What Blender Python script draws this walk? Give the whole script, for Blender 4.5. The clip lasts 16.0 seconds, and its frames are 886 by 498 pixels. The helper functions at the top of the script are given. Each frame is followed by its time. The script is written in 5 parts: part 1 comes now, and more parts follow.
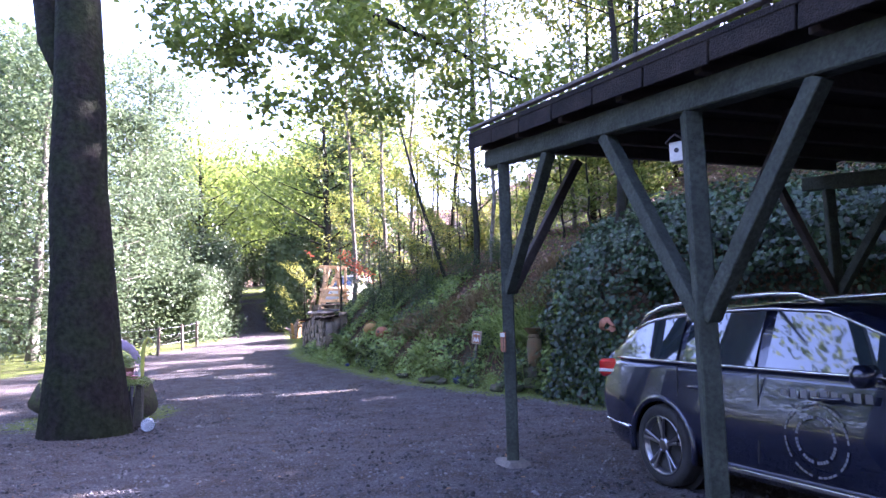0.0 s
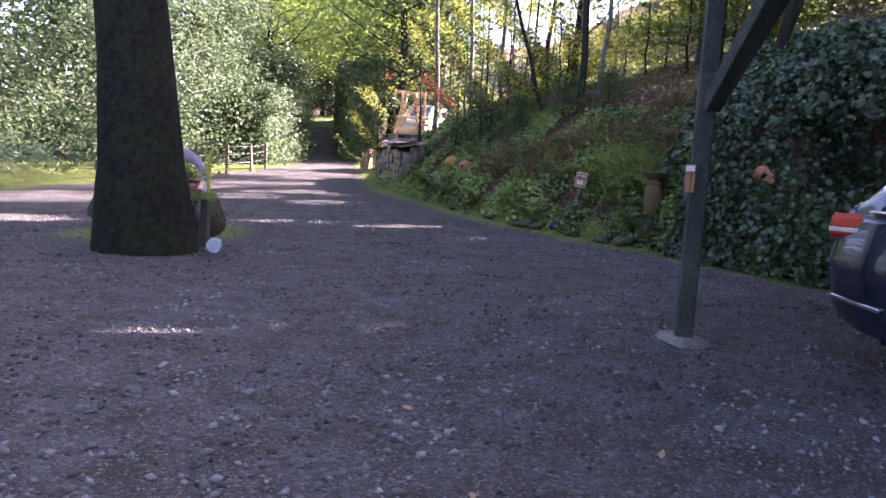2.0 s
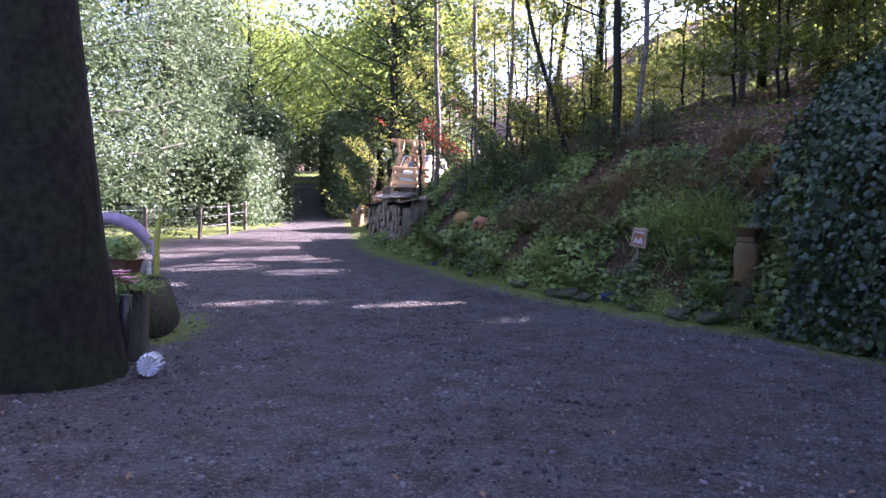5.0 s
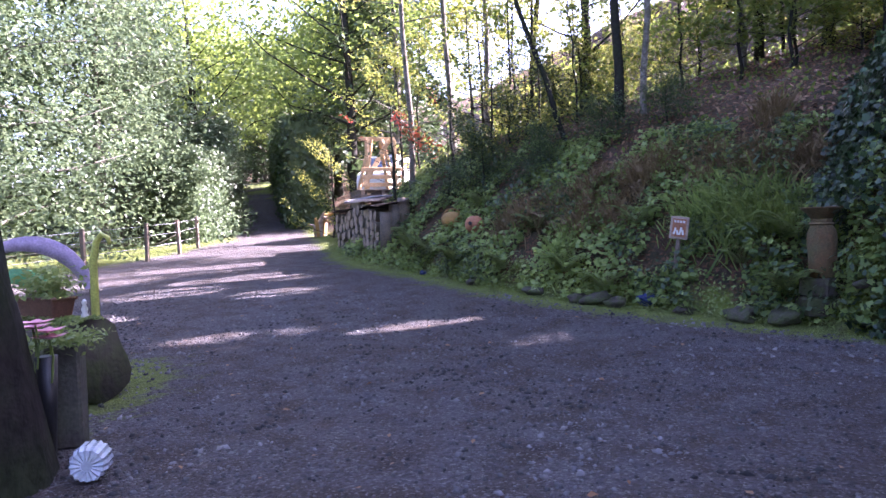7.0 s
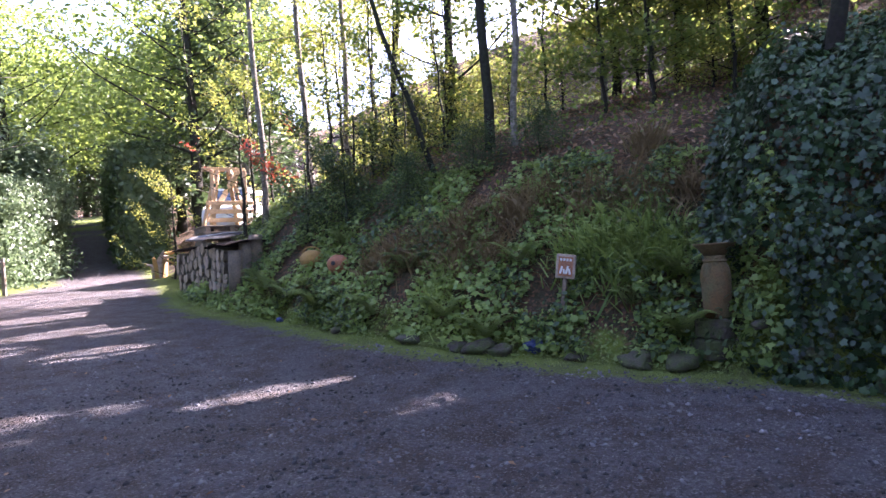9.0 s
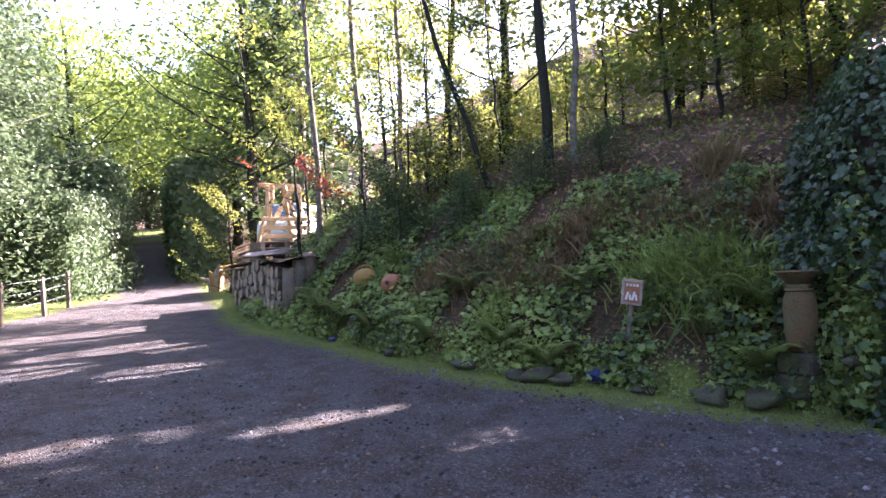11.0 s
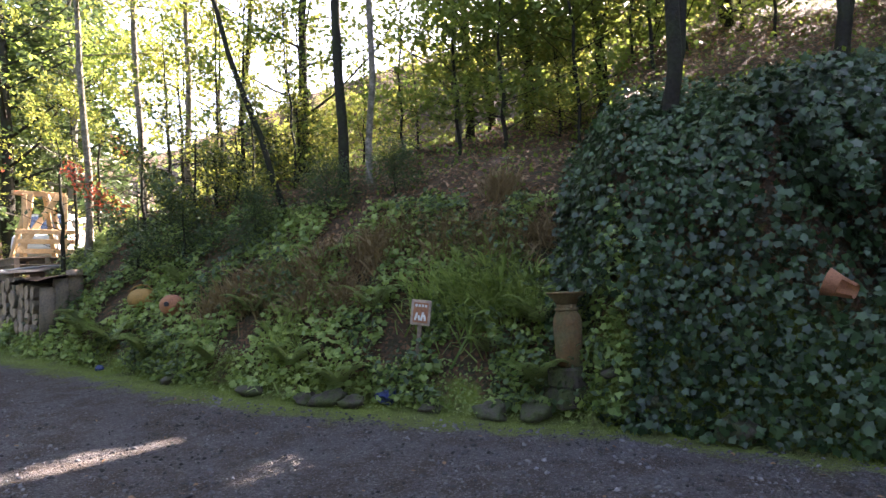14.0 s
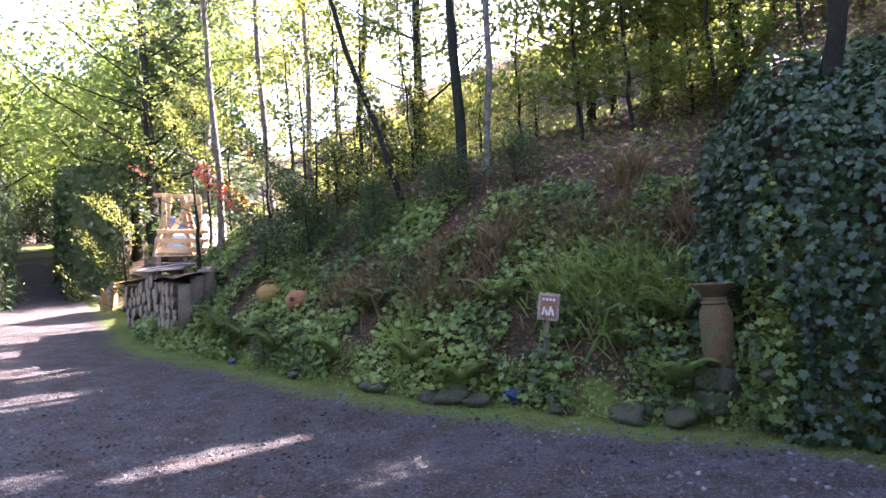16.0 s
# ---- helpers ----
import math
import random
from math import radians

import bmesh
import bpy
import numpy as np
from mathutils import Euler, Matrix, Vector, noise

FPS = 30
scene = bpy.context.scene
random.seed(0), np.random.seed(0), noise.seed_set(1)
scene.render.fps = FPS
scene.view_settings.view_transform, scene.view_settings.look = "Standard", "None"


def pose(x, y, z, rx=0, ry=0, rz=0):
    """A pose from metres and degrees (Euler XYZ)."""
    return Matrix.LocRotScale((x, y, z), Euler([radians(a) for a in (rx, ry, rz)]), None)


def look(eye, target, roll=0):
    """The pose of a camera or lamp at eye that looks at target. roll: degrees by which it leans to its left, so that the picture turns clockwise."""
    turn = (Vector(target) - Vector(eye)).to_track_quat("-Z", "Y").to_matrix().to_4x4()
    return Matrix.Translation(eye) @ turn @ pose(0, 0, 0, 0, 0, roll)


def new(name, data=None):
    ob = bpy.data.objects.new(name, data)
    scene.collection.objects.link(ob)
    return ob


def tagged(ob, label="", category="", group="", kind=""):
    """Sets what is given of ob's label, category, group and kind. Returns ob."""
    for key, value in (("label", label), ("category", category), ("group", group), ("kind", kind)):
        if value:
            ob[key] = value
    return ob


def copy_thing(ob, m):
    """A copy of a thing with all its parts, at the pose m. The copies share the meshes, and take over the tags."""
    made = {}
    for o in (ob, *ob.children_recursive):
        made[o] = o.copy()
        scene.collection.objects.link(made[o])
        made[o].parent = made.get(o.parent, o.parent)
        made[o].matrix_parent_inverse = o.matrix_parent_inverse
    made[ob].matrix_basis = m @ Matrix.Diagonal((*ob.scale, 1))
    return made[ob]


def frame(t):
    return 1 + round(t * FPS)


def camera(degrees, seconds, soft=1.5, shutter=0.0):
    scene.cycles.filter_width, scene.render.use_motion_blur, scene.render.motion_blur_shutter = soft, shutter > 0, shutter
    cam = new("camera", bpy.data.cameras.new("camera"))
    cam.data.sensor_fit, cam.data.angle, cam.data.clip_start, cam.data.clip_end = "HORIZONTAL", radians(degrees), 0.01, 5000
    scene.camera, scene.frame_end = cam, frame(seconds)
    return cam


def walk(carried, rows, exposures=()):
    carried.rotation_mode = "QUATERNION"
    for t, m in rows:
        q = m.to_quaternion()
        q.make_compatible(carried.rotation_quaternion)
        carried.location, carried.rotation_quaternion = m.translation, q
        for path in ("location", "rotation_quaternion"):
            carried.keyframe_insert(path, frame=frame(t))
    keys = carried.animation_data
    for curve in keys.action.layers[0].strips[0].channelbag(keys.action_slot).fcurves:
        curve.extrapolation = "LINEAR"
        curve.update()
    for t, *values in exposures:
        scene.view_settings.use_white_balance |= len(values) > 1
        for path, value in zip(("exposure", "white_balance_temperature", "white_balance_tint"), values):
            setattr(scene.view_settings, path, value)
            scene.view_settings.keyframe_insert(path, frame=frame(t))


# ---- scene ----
cam = camera(67.2, 16.0)
PATH = [
    (0, (2.313, -1.44, 1.288), (2.077, 0.53, 1.542), -1.2),
    (0.5, (2.013, -1.011, 1.178), (1.765, 0.973, 1.201), 0.2),
    (1, (1.817, -0.585, 1.143), (1.517, 1.39, 1.037), 0.7),
    (1.5, (1.572, -0.218, 1.128), (1.208, 1.741, 0.954), 2.2),
    (2, (1.37, 0.278, 1.108), (0.964, 2.224, 0.893), 3.4),
    (2.5, (1.172, 0.743, 1.147), (0.688, 2.672, 0.94), 3.1),
    (3, (0.946, 1.162, 1.186), (0.376, 3.075, 1.067), 1.6),
    (3.5, (0.764, 1.641, 1.228), (0.166, 3.549, 1.228), 0.4),
    (4, (0.567, 2.062, 1.245), (0.106, 4.008, 1.264), 0.7),
    (4.5, (0.383, 2.54, 1.252), (0.004, 4.503, 1.208), 1.1),
    (4.7, (0.341, 2.674, 1.261), (-0.04, 4.637, 1.201), 1.4),
    (6.8, (-0.717, 4.339, 1.254), (-0.972, 6.322, 1.204), -0.6),
    (7, (-0.75, 4.446, 1.256), (-0.987, 6.431, 1.205), -2.0),
    (7.5, (-0.79, 4.755, 1.285), (-1.032, 6.739, 1.232), -2.7),
    (8, (-0.866, 5.005, 1.278), (-0.956, 7.003, 1.258), -1.3),
    (8.2, (-0.915, 5.126, 1.287), (-0.89, 7.126, 1.288), -1.5),
    (10.3, (-0.964, 5.947, 1.525), (-0.719, 7.932, 1.562), -3.7),
    (10.5, (-0.995, 5.923, 1.527), (-0.849, 7.917, 1.569), -3.6),
    (11, (-1.009, 5.875, 1.512), (-0.963, 7.873, 1.584), -2.6),
    (11.5, (-0.991, 5.868, 1.524), (-0.926, 7.866, 1.599), -2.4),
    (12, (-0.985, 5.85, 1.51), (-0.889, 7.846, 1.585), -2.3),
    (12.5, (-0.987, 5.879, 1.502), (-0.843, 7.873, 1.558), -2.1),
    (13, (-0.984, 5.889, 1.511), (-0.756, 7.875, 1.575), -2.1),
    (13.5, (-0.963, 5.914, 1.525), (-0.565, 7.872, 1.612), -2.5),
    (14, (-0.896, 5.943, 1.526), (-0.265, 7.838, 1.629), -2.5),
    (14.5, (-0.902, 5.982, 1.527), (-0.15, 7.832, 1.628), -2.7),
    (15, (-0.953, 6.039, 1.518), (-0.295, 7.925, 1.598), -3.2),
    (15.5, (-0.945, 6.17, 1.511), (-0.485, 8.114, 1.602), -3.7),
    (16, (-0.894, 6.365, 1.531), (-0.598, 8.34, 1.63), -3.2),
]
walk(cam, [(t, look(eye, target, roll)) for t, eye, target, roll in PATH], [(0, 4.2, 5650, 47), (1.2, 3.75, 6450, 40), (2.5, 3.7, 6150, 43), (4.3, 3.4, 5850, 45), (7, 3.85, 5750, 49), (8.2, 3.75, 5900, 44), (11, 3.8, 6200, 38), (12.5, 3.85, 6350, 36), (14.5, 3.85, 7200, 26), (16, 4.12, 6300, 39)])
# ---- light ----
SUN_TO = Vector((0.80, 0.42, 0.62)).normalized()
world = bpy.data.worlds.new("daylight")
scene.world = world
world.use_nodes = True
wn = world.node_tree.nodes
sky = wn.new("ShaderNodeTexSky")
sky.sky_type, sky.sun_disc = "NISHITA", False
sky.sun_elevation = math.asin(SUN_TO.z)
sky.sun_rotation = math.atan2(SUN_TO.x, SUN_TO.y)
sky.dust_density, sky.air_density = 3.0, 1.0
world.node_tree.links.new(sky.outputs[0], wn["Background"].inputs[0])
wn["Background"].inputs[1].default_value = 0.098
sun = new("sun", bpy.data.lights.new("sun", "SUN"))
sun.data.energy, sun.data.angle, sun.data.color = 5.0, radians(0.5), (1.0, 0.93, 0.82)
sun.matrix_world = look(SUN_TO * 60, (0, 0, 0))

# ---- materials ----


def mat(name, color, rough=0.8, metal=0.0, vary=0.25, scale=6.0, fine=60.0, bump=0.3, other=None, spec=0.5, coat=0.0, island=False):
    """A surface with two scales of colour variation, grain and relief."""
    m = bpy.data.materials.new(name)
    m.use_nodes = True
    n, l = m.node_tree.nodes, m.node_tree.links
    b = n["Principled BSDF"]
    b.inputs["Roughness"].default_value, b.inputs["Metallic"].default_value = rough, metal
    b.inputs["Specular IOR Level"].default_value, b.inputs["Coat Weight"].default_value = spec, coat
    co = n.new("ShaderNodeTexCoord")
    big, small = n.new("ShaderNodeTexNoise"), n.new("ShaderNodeTexNoise")
    big.inputs["Scale"].default_value, big.inputs["Detail"].default_value = scale, 4
    small.inputs["Scale"].default_value, small.inputs["Detail"].default_value = fine, 6
    for t in (big, small):
        l.new(co.outputs["Object"], t.inputs["Vector"])
    mix = n.new("ShaderNodeMix")
    mix.data_type = "RGBA"
    other = other or tuple(c * (1 - vary) for c in color)
    mix.inputs["A"].default_value, mix.inputs["B"].default_value = (*color, 1), (*other, 1)
    ramp = n.new("ShaderNodeMapRange")
    ramp.inputs[1].default_value, ramp.inputs[2].default_value = 0.38, 0.62
    l.new(big.outputs[0], ramp.inputs[0])
    l.new(ramp.outputs[0], mix.inputs["Factor"])
    hsv = n.new("ShaderNodeHueSaturation")
    val = n.new("ShaderNodeMapRange")
    val.inputs[1].default_value, val.inputs[2].default_value = 0.3, 0.7
    val.inputs[3].default_value, val.inputs[4].default_value = 1 - vary, 1 + vary
    if island:
        geo = n.new("ShaderNodeNewGeometry")
        val.inputs[1].default_value, val.inputs[2].default_value = 0, 1
        l.new(geo.outputs["Random Per Island"], val.inputs[0])
    else:
        l.new(small.outputs[0], val.inputs[0])
    l.new(val.outputs[0], hsv.inputs["Value"])
    l.new(mix.outputs["Result"], hsv.inputs["Color"])
    l.new(hsv.outputs[0], b.inputs["Base Color"])
    if bump:
        bm_ = n.new("ShaderNodeBump")
        bm_.inputs["Strength"].default_value, bm_.inputs["Distance"].default_value = bump, 0.02
        l.new(small.outputs[0], bm_.inputs["Height"])
        l.new(bm_.outputs[0], b.inputs["Normal"])
    return m


def leaf_mat(name, color, other, glow=0.45, rough=0.45):
    """A leaf: each one its own shade, light shining through it."""
    m = bpy.data.materials.new(name)
    m.use_nodes = True
    n, l = m.node_tree.nodes, m.node_tree.links
    b, out = n["Principled BSDF"], n["Material Output"]
    b.inputs["Roughness"].default_value = rough
    b.inputs["Specular IOR Level"].default_value = 0.35
    geo = n.new("ShaderNodeNewGeometry")
    co = n.new("ShaderNodeTexCoord")
    ns = n.new("ShaderNodeTexNoise")
    ns.inputs["Scale"].default_value = 0.7
    l.new(co.outputs["Object"], ns.inputs["Vector"])
    add = n.new("ShaderNodeMath")
    add.operation = "MULTIPLY_ADD"
    add.inputs[1].default_value = 0.7
    l.new(geo.outputs["Random Per Island"], add.inputs[0])
    sc = n.new("ShaderNodeMapRange")
    sc.inputs[1].default_value, sc.inputs[2].default_value = 0.35, 0.7
    sc.inputs[3].default_value, sc.inputs[4].default_value = 0.0, 0.4
    l.new(ns.outputs[0], sc.inputs[0])
    l.new(sc.outputs[0], add.inputs[2])
    mix = n.new("ShaderNodeMix")
    mix.data_type = "RGBA"
    mix.inputs["A"].default_value, mix.inputs["B"].default_value = (*color, 1), (*other, 1)
    l.new(add.outputs[0], mix.inputs["Factor"])
    l.new(mix.outputs["Result"], b.inputs["Base Color"])
    tr = n.new("ShaderNodeBsdfTranslucent")
    hs = n.new("ShaderNodeHueSaturation")
    hs.inputs["Value"].default_value, hs.inputs["Hue"].default_value = 1.7, 0.485
    l.new(mix.outputs["Result"], hs.inputs["Color"])
    l.new(hs.outputs[0], tr.inputs["Color"])
    ms = n.new("ShaderNodeMixShader")
    ms.inputs[0].default_value = glow
    l.new(b.outputs[0], ms.inputs[1])
    l.new(tr.outputs[0], ms.inputs[2])
    l.new(ms.outputs[0], out.inputs["Surface"])
    return m


def ground_mat():
    """Gravel drive, mossy verge and leaf-strewn slope, by the distance from the verge."""
    m = bpy.data.materials.new("ground")
    m.use_nodes = True
    n, l = m.node_tree.nodes, m.node_tree.links
    b = n["Principled BSDF"]
    b.inputs["Roughness"].default_value = 0.9
    b.inputs["Specular IOR Level"].default_value = 0.25
    co = n.new("ShaderNodeTexCoord")

    def tex(scale, detail=5, kind="ShaderNodeTexNoise"):
        t = n.new(kind)
        t.inputs["Scale"].default_value = scale
        if kind == "ShaderNodeTexNoise":
            t.inputs["Detail"].default_value = detail
        l.new(co.outputs["Object"], t.inputs["Vector"])
        return t

    def ramp(src, a, z, lo=0.0, hi=1.0):
        r = n.new("ShaderNodeMapRange")
        for i, v in enumerate((a, z, lo, hi)):
            r.inputs[i + 1].default_value = v
        l.new(src, r.inputs[0])
        return r.outputs[0]

    def blend(f, a, z):
        x = n.new("ShaderNodeMix")
        x.data_type = "RGBA"
        l.new(f, x.inputs["Factor"])
        for key, v in (("A", a), ("B", z)):
            if isinstance(v, tuple):
                x.inputs[key].default_value = (*v, 1)
            else:
                l.new(v, x.inputs[key])
        return x.outputs["Result"]

    def calc(op, a, z):
        x = n.new("ShaderNodeMath")
        x.operation = op
        for i, v in enumerate((a, z)):
            if isinstance(v, (int, float)):
                x.inputs[i].default_value = v
            else:
                l.new(v, x.inputs[i])
        return x.outputs[0]

    wide, mid, fine = tex(0.35), tex(3.0), tex(30.0, 8)
    stones = tex(75.0, kind="ShaderNodeTexVoronoi")
    pebbles = tex(26.0, kind="ShaderNodeTexVoronoi")
    grey = blend(ramp(wide.outputs[0], 0.4, 0.62), (0.086, 0.080, 0.080), (0.058, 0.044, 0.037))
    grit = blend(ramp(fine.outputs[0], 0.35, 0.7), grey, (0.135, 0.125, 0.132))
    cell = n.new("ShaderNodeSeparateColor")
    l.new(stones.outputs["Color"], cell.inputs[0])
    grit = blend(ramp(mid.outputs[0], 0.42, 0.64, 0, 0.8), grit, (0.062, 0.043, 0.034))
    speck = blend(ramp(cell.outputs[0], 0.80, 1.0, 0, 0.55), grit, (0.30, 0.29, 0.28))
    cell2 = n.new("ShaderNodeSeparateColor")
    l.new(pebbles.outputs["Color"], cell2.inputs[0])
    gravel = blend(ramp(cell2.outputs[1], 0.7, 1.0, 0, 0.5), speck, (0.045, 0.043, 0.047))
    moss = blend(ramp(mid.outputs[0], 0.4, 0.62), (0.15, 0.20, 0.03), (0.10, 0.115, 0.035))
    moss = blend(ramp(fine.outputs[0], 0.45, 0.75), moss, (0.19, 0.25, 0.06))
    soil = blend(ramp(mid.outputs[0], 0.42, 0.6), (0.085, 0.055, 0.035), (0.05, 0.05, 0.024))
    leafy = blend(ramp(cell2.outputs[0], 0.5, 1.0), soil, (0.20, 0.10, 0.055))
    edge = n.new("ShaderNodeAttribute")
    edge.attribute_name = "verge"
    wob = calc("ADD", edge.outputs["Fac"], ramp(mid.outputs[0], 0.3, 0.7, -0.22, 0.22))
    wob = calc("ADD", wob, ramp(fine.outputs[0], 0.3, 0.7, -0.1, 0.1))
    c = blend(ramp(wob, -0.42, -0.16), gravel, moss)
    c = blend(ramp(wob, 0.30, 0.55), c, leafy)
    lawn = n.new("ShaderNodeAttribute")
    lawn.attribute_name = "lawn"
    grass = blend(ramp(fine.outputs[0], 0.35, 0.7), (0.10, 0.13, 0.03), (0.22, 0.22, 0.09))
    c = blend(ramp(calc("ADD", lawn.outputs["Fac"], ramp(mid.outputs[0], 0.3, 0.7, -0.3, 0.3)), 0.4, 0.7), c, grass)
    l.new(c, b.inputs["Base Color"])
    h = calc("ADD", ramp(stones.outputs["Distance"], 0.0, 0.7, 0.6, 0.0), calc("MULTIPLY", fine.outputs[0], 2.2))
    bp = n.new("ShaderNodeBump")
    bp.inputs["Strength"].default_value, bp.inputs["Distance"].default_value = 1.0, 0.05
    l.new(h, bp.inputs["Height"])
    l.new(bp.outputs[0], b.inputs["Normal"])
    return m


M_GROUND = ground_mat()
M_BARK = mat("bark_dark", (0.022, 0.019, 0.016), 0.9, scale=3, fine=22, bump=1.0, other=(0.022, 0.026, 0.014), spec=0.15)
M_BARK_GREY = mat("bark_grey", (0.12, 0.11, 0.09), 0.9, scale=4, fine=30, bump=0.8, other=(0.07, 0.075, 0.05))
M_BIRCH = mat("bark_birch", (0.17, 0.15, 0.12), 0.8, vary=0.4, scale=7, fine=25, bump=0.6, other=(0.09, 0.085, 0.06), spec=0.2)
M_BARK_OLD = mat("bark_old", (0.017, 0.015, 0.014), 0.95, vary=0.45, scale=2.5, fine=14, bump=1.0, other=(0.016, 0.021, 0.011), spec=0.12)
M_LEAF = leaf_mat("leaf_green", (0.055, 0.10, 0.02), (0.14, 0.19, 0.036), 0.52)
M_LEAF_SUN = leaf_mat("leaf_light", (0.10, 0.14, 0.025), (0.22, 0.23, 0.05), 0.55)
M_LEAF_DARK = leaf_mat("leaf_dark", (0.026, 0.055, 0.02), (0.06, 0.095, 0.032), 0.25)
M_LEAF_HEDGE = leaf_mat("leaf_hedge", (0.036, 0.066, 0.036), (0.105, 0.15, 0.07), 0.35)
M_LEAF_RED = leaf_mat("leaf_red", (0.26, 0.055, 0.03), (0.38, 0.13, 0.05), 0.5)
M_IVY = leaf_mat("ivy_leaf", (0.004, 0.016, 0.006), (0.034, 0.075, 0.025), 0.05, 0.38)
M_HERB = leaf_mat("herb_leaf", (0.06, 0.12, 0.028), (0.28, 0.36, 0.105), 0.35)
M_FERN = leaf_mat("fern_leaf", (0.11, 0.18, 0.04), (0.23, 0.28, 0.09), 0.35)
M_LITTER = leaf_mat("fallen_leaf", (0.17, 0.08, 0.035), (0.30, 0.19, 0.11), 0.1, 0.7)
M_DRY = leaf_mat("dry_grass", (0.15, 0.105, 0.05), (0.26, 0.20, 0.10), 0.2, 0.7)
M_STONE = mat("stone", (0.05, 0.04, 0.032), 0.95, scale=9, fine=40, bump=1.0, other=(0.05, 0.065, 0.02))
M_GRIT = mat("grit", (0.13, 0.125, 0.13), 0.85, vary=0.75, scale=1, fine=80, bump=0.2, island=True)

# ---- helpers for building ----


def hang(name, me, parent=None, label=""):
    ob = new(name, me)
    ob.parent = parent
    return tagged(ob, label)


def part(name, bm, material, parent=None, label="", smooth=False):
    me = bpy.data.meshes.new(name)
    bm.normal_update()
    bm.to_mesh(me)
    bm.free()
    me.materials.append(material)
    if smooth:
        me.polygons.foreach_set("use_smooth", [True] * len(me.polygons))
    return hang(name, me, parent, label)


def thing(name, m, label, category, group="", kind=""):
    ob = new(name)
    ob.matrix_world = m
    return tagged(ob, label, category, group, kind)


def cube(bm, size, m, bevel=0.0):
    r = bmesh.ops.create_cube(bm, size=1, matrix=m @ Matrix.Diagonal((*size, 1)))
    if bevel:
        es = list({e for v in r["verts"] for e in v.link_edges})
        bmesh.ops.bevel(bm, geom=es, offset=bevel, segments=1, affect="EDGES")
    return bm


def box(size, m=Matrix(), bevel=0.008):
    return cube(bmesh.new(), size, m, bevel)


def bar(a, b, w, h, bevel=0.006, bm=None):
    """A squared timber from a to b."""
    a, b = Vector(a), Vector(b)
    d = b - a
    q = d.to_track_quat("X", "Z").to_matrix().to_4x4()
    return cube(bm or bmesh.new(), (d.length, w, h), Matrix.Translation((a + b) / 2) @ q, bevel)


def tube(bm, pts, radii, n=8):
    """A round limb through points, with its ends closed."""
    rings = []
    side = None
    for i, p in enumerate(pts):
        d = (Vector(pts[min(i + 1, len(pts) - 1)]) - Vector(pts[max(i - 1, 0)])).normalized()
        s = d.orthogonal() if side is None else (side - d * side.dot(d))
        side = s.normalized()
        o = d.cross(side)
        rings.append([bm.verts.new(Vector(p) + (side * math.cos(a) + o * math.sin(a)) * radii[i]) for a in (k * math.tau / n for k in range(n))])
    for r0, r1 in zip(rings, rings[1:]):
        for k in range(n):
            bm.faces.new((r0[k], r0[(k + 1) % n], r1[(k + 1) % n], r1[k]))
    bm.faces.new(rings[0][::-1])
    bm.faces.new(rings[-1])
    return bm


def lathe(profile, n=20, bm=None, m=Matrix()):
    """A turned shape from (radius, height) pairs."""
    bm = bm or bmesh.new()
    rings = [[bm.verts.new(m @ Vector((r * math.cos(k * math.tau / n), r * math.sin(k * math.tau / n), z))) for k in range(n)] for r, z in profile]
    for r0, r1 in zip(rings, rings[1:]):
        for k in range(n):
            bm.faces.new((r0[k], r0[(k + 1) % n], r1[(k + 1) % n], r1[k]))
    bm.faces.new(rings[0][::-1])
    bm.faces.new(rings[-1])
    return bm


LEAF = np.array([(0, -0.5, 0), (0.28, -0.1, 0.07), (0, 0.5, 0), (-0.28, -0.1, 0.07)])
LEAF_FACES = [(0, 1, 2), (0, 2, 3)]
IVY = np.array([(0, -0.32, 0), (0.34, -0.38, 0.04), (0.3, -0.05, 0.06), (0.5, 0.12, 0.03), (0.18, 0.2, 0.07), (0, 0.55, 0.0),
                (-0.18, 0.2, 0.07), (-0.5, 0.12, 0.03), (-0.3, -0.05, 0.06), (-0.34, -0.38, 0.04)])
IVY_FACES = [(0, 1, 2), (2, 3, 4), (4, 5, 6), (6, 7, 8), (8, 9, 0), (0, 2, 4, 6, 8)]


def leaves(name, pts, nrm, size, material, rng, shape=LEAF, faces=LEAF_FACES, lean=0.6, vary=0.35):
    """A mesh of many single leaves at pts, facing about nrm."""
    pts = np.asarray(pts, float)
    n = len(pts)
    nrm = np.asarray(nrm, float) + rng.normal(0, lean, (n, 3))
    nrm /= np.linalg.norm(nrm, axis=1)[:, None] + 1e-9
    u = np.cross(nrm, rng.normal(0, 1, (n, 3)))
    u /= np.linalg.norm(u, axis=1)[:, None] + 1e-9
    v = np.cross(nrm, u)
    s = size * (1 + rng.uniform(-vary, vary, n))
    k = len(shape)
    co = pts[:, None] + s[:, None, None] * (shape[None, :, 0, None] * u[:, None] + shape[None, :, 1, None] * v[:, None] + shape[None, :, 2, None] * nrm[:, None])
    me = bpy.data.meshes.new(name)
    me.vertices.add(n * k)
    me.vertices.foreach_set("co", co.ravel().astype(np.float32))
    sizes = [len(f) for f in faces]
    flat = np.concatenate([np.array(f) for f in faces])
    loops = (np.arange(n)[:, None] * k + flat[None]).ravel()
    me.loops.add(len(loops))
    me.loops.foreach_set("vertex_index", loops.astype(np.int32))
    me.polygons.add(n * len(faces))
    tot = np.tile(sizes, n)
    me.polygons.foreach_set("loop_start", (np.cumsum(tot) - tot).astype(np.int32))
    me.update(calc_edges=True)
    me.materials.append(material)
    return me


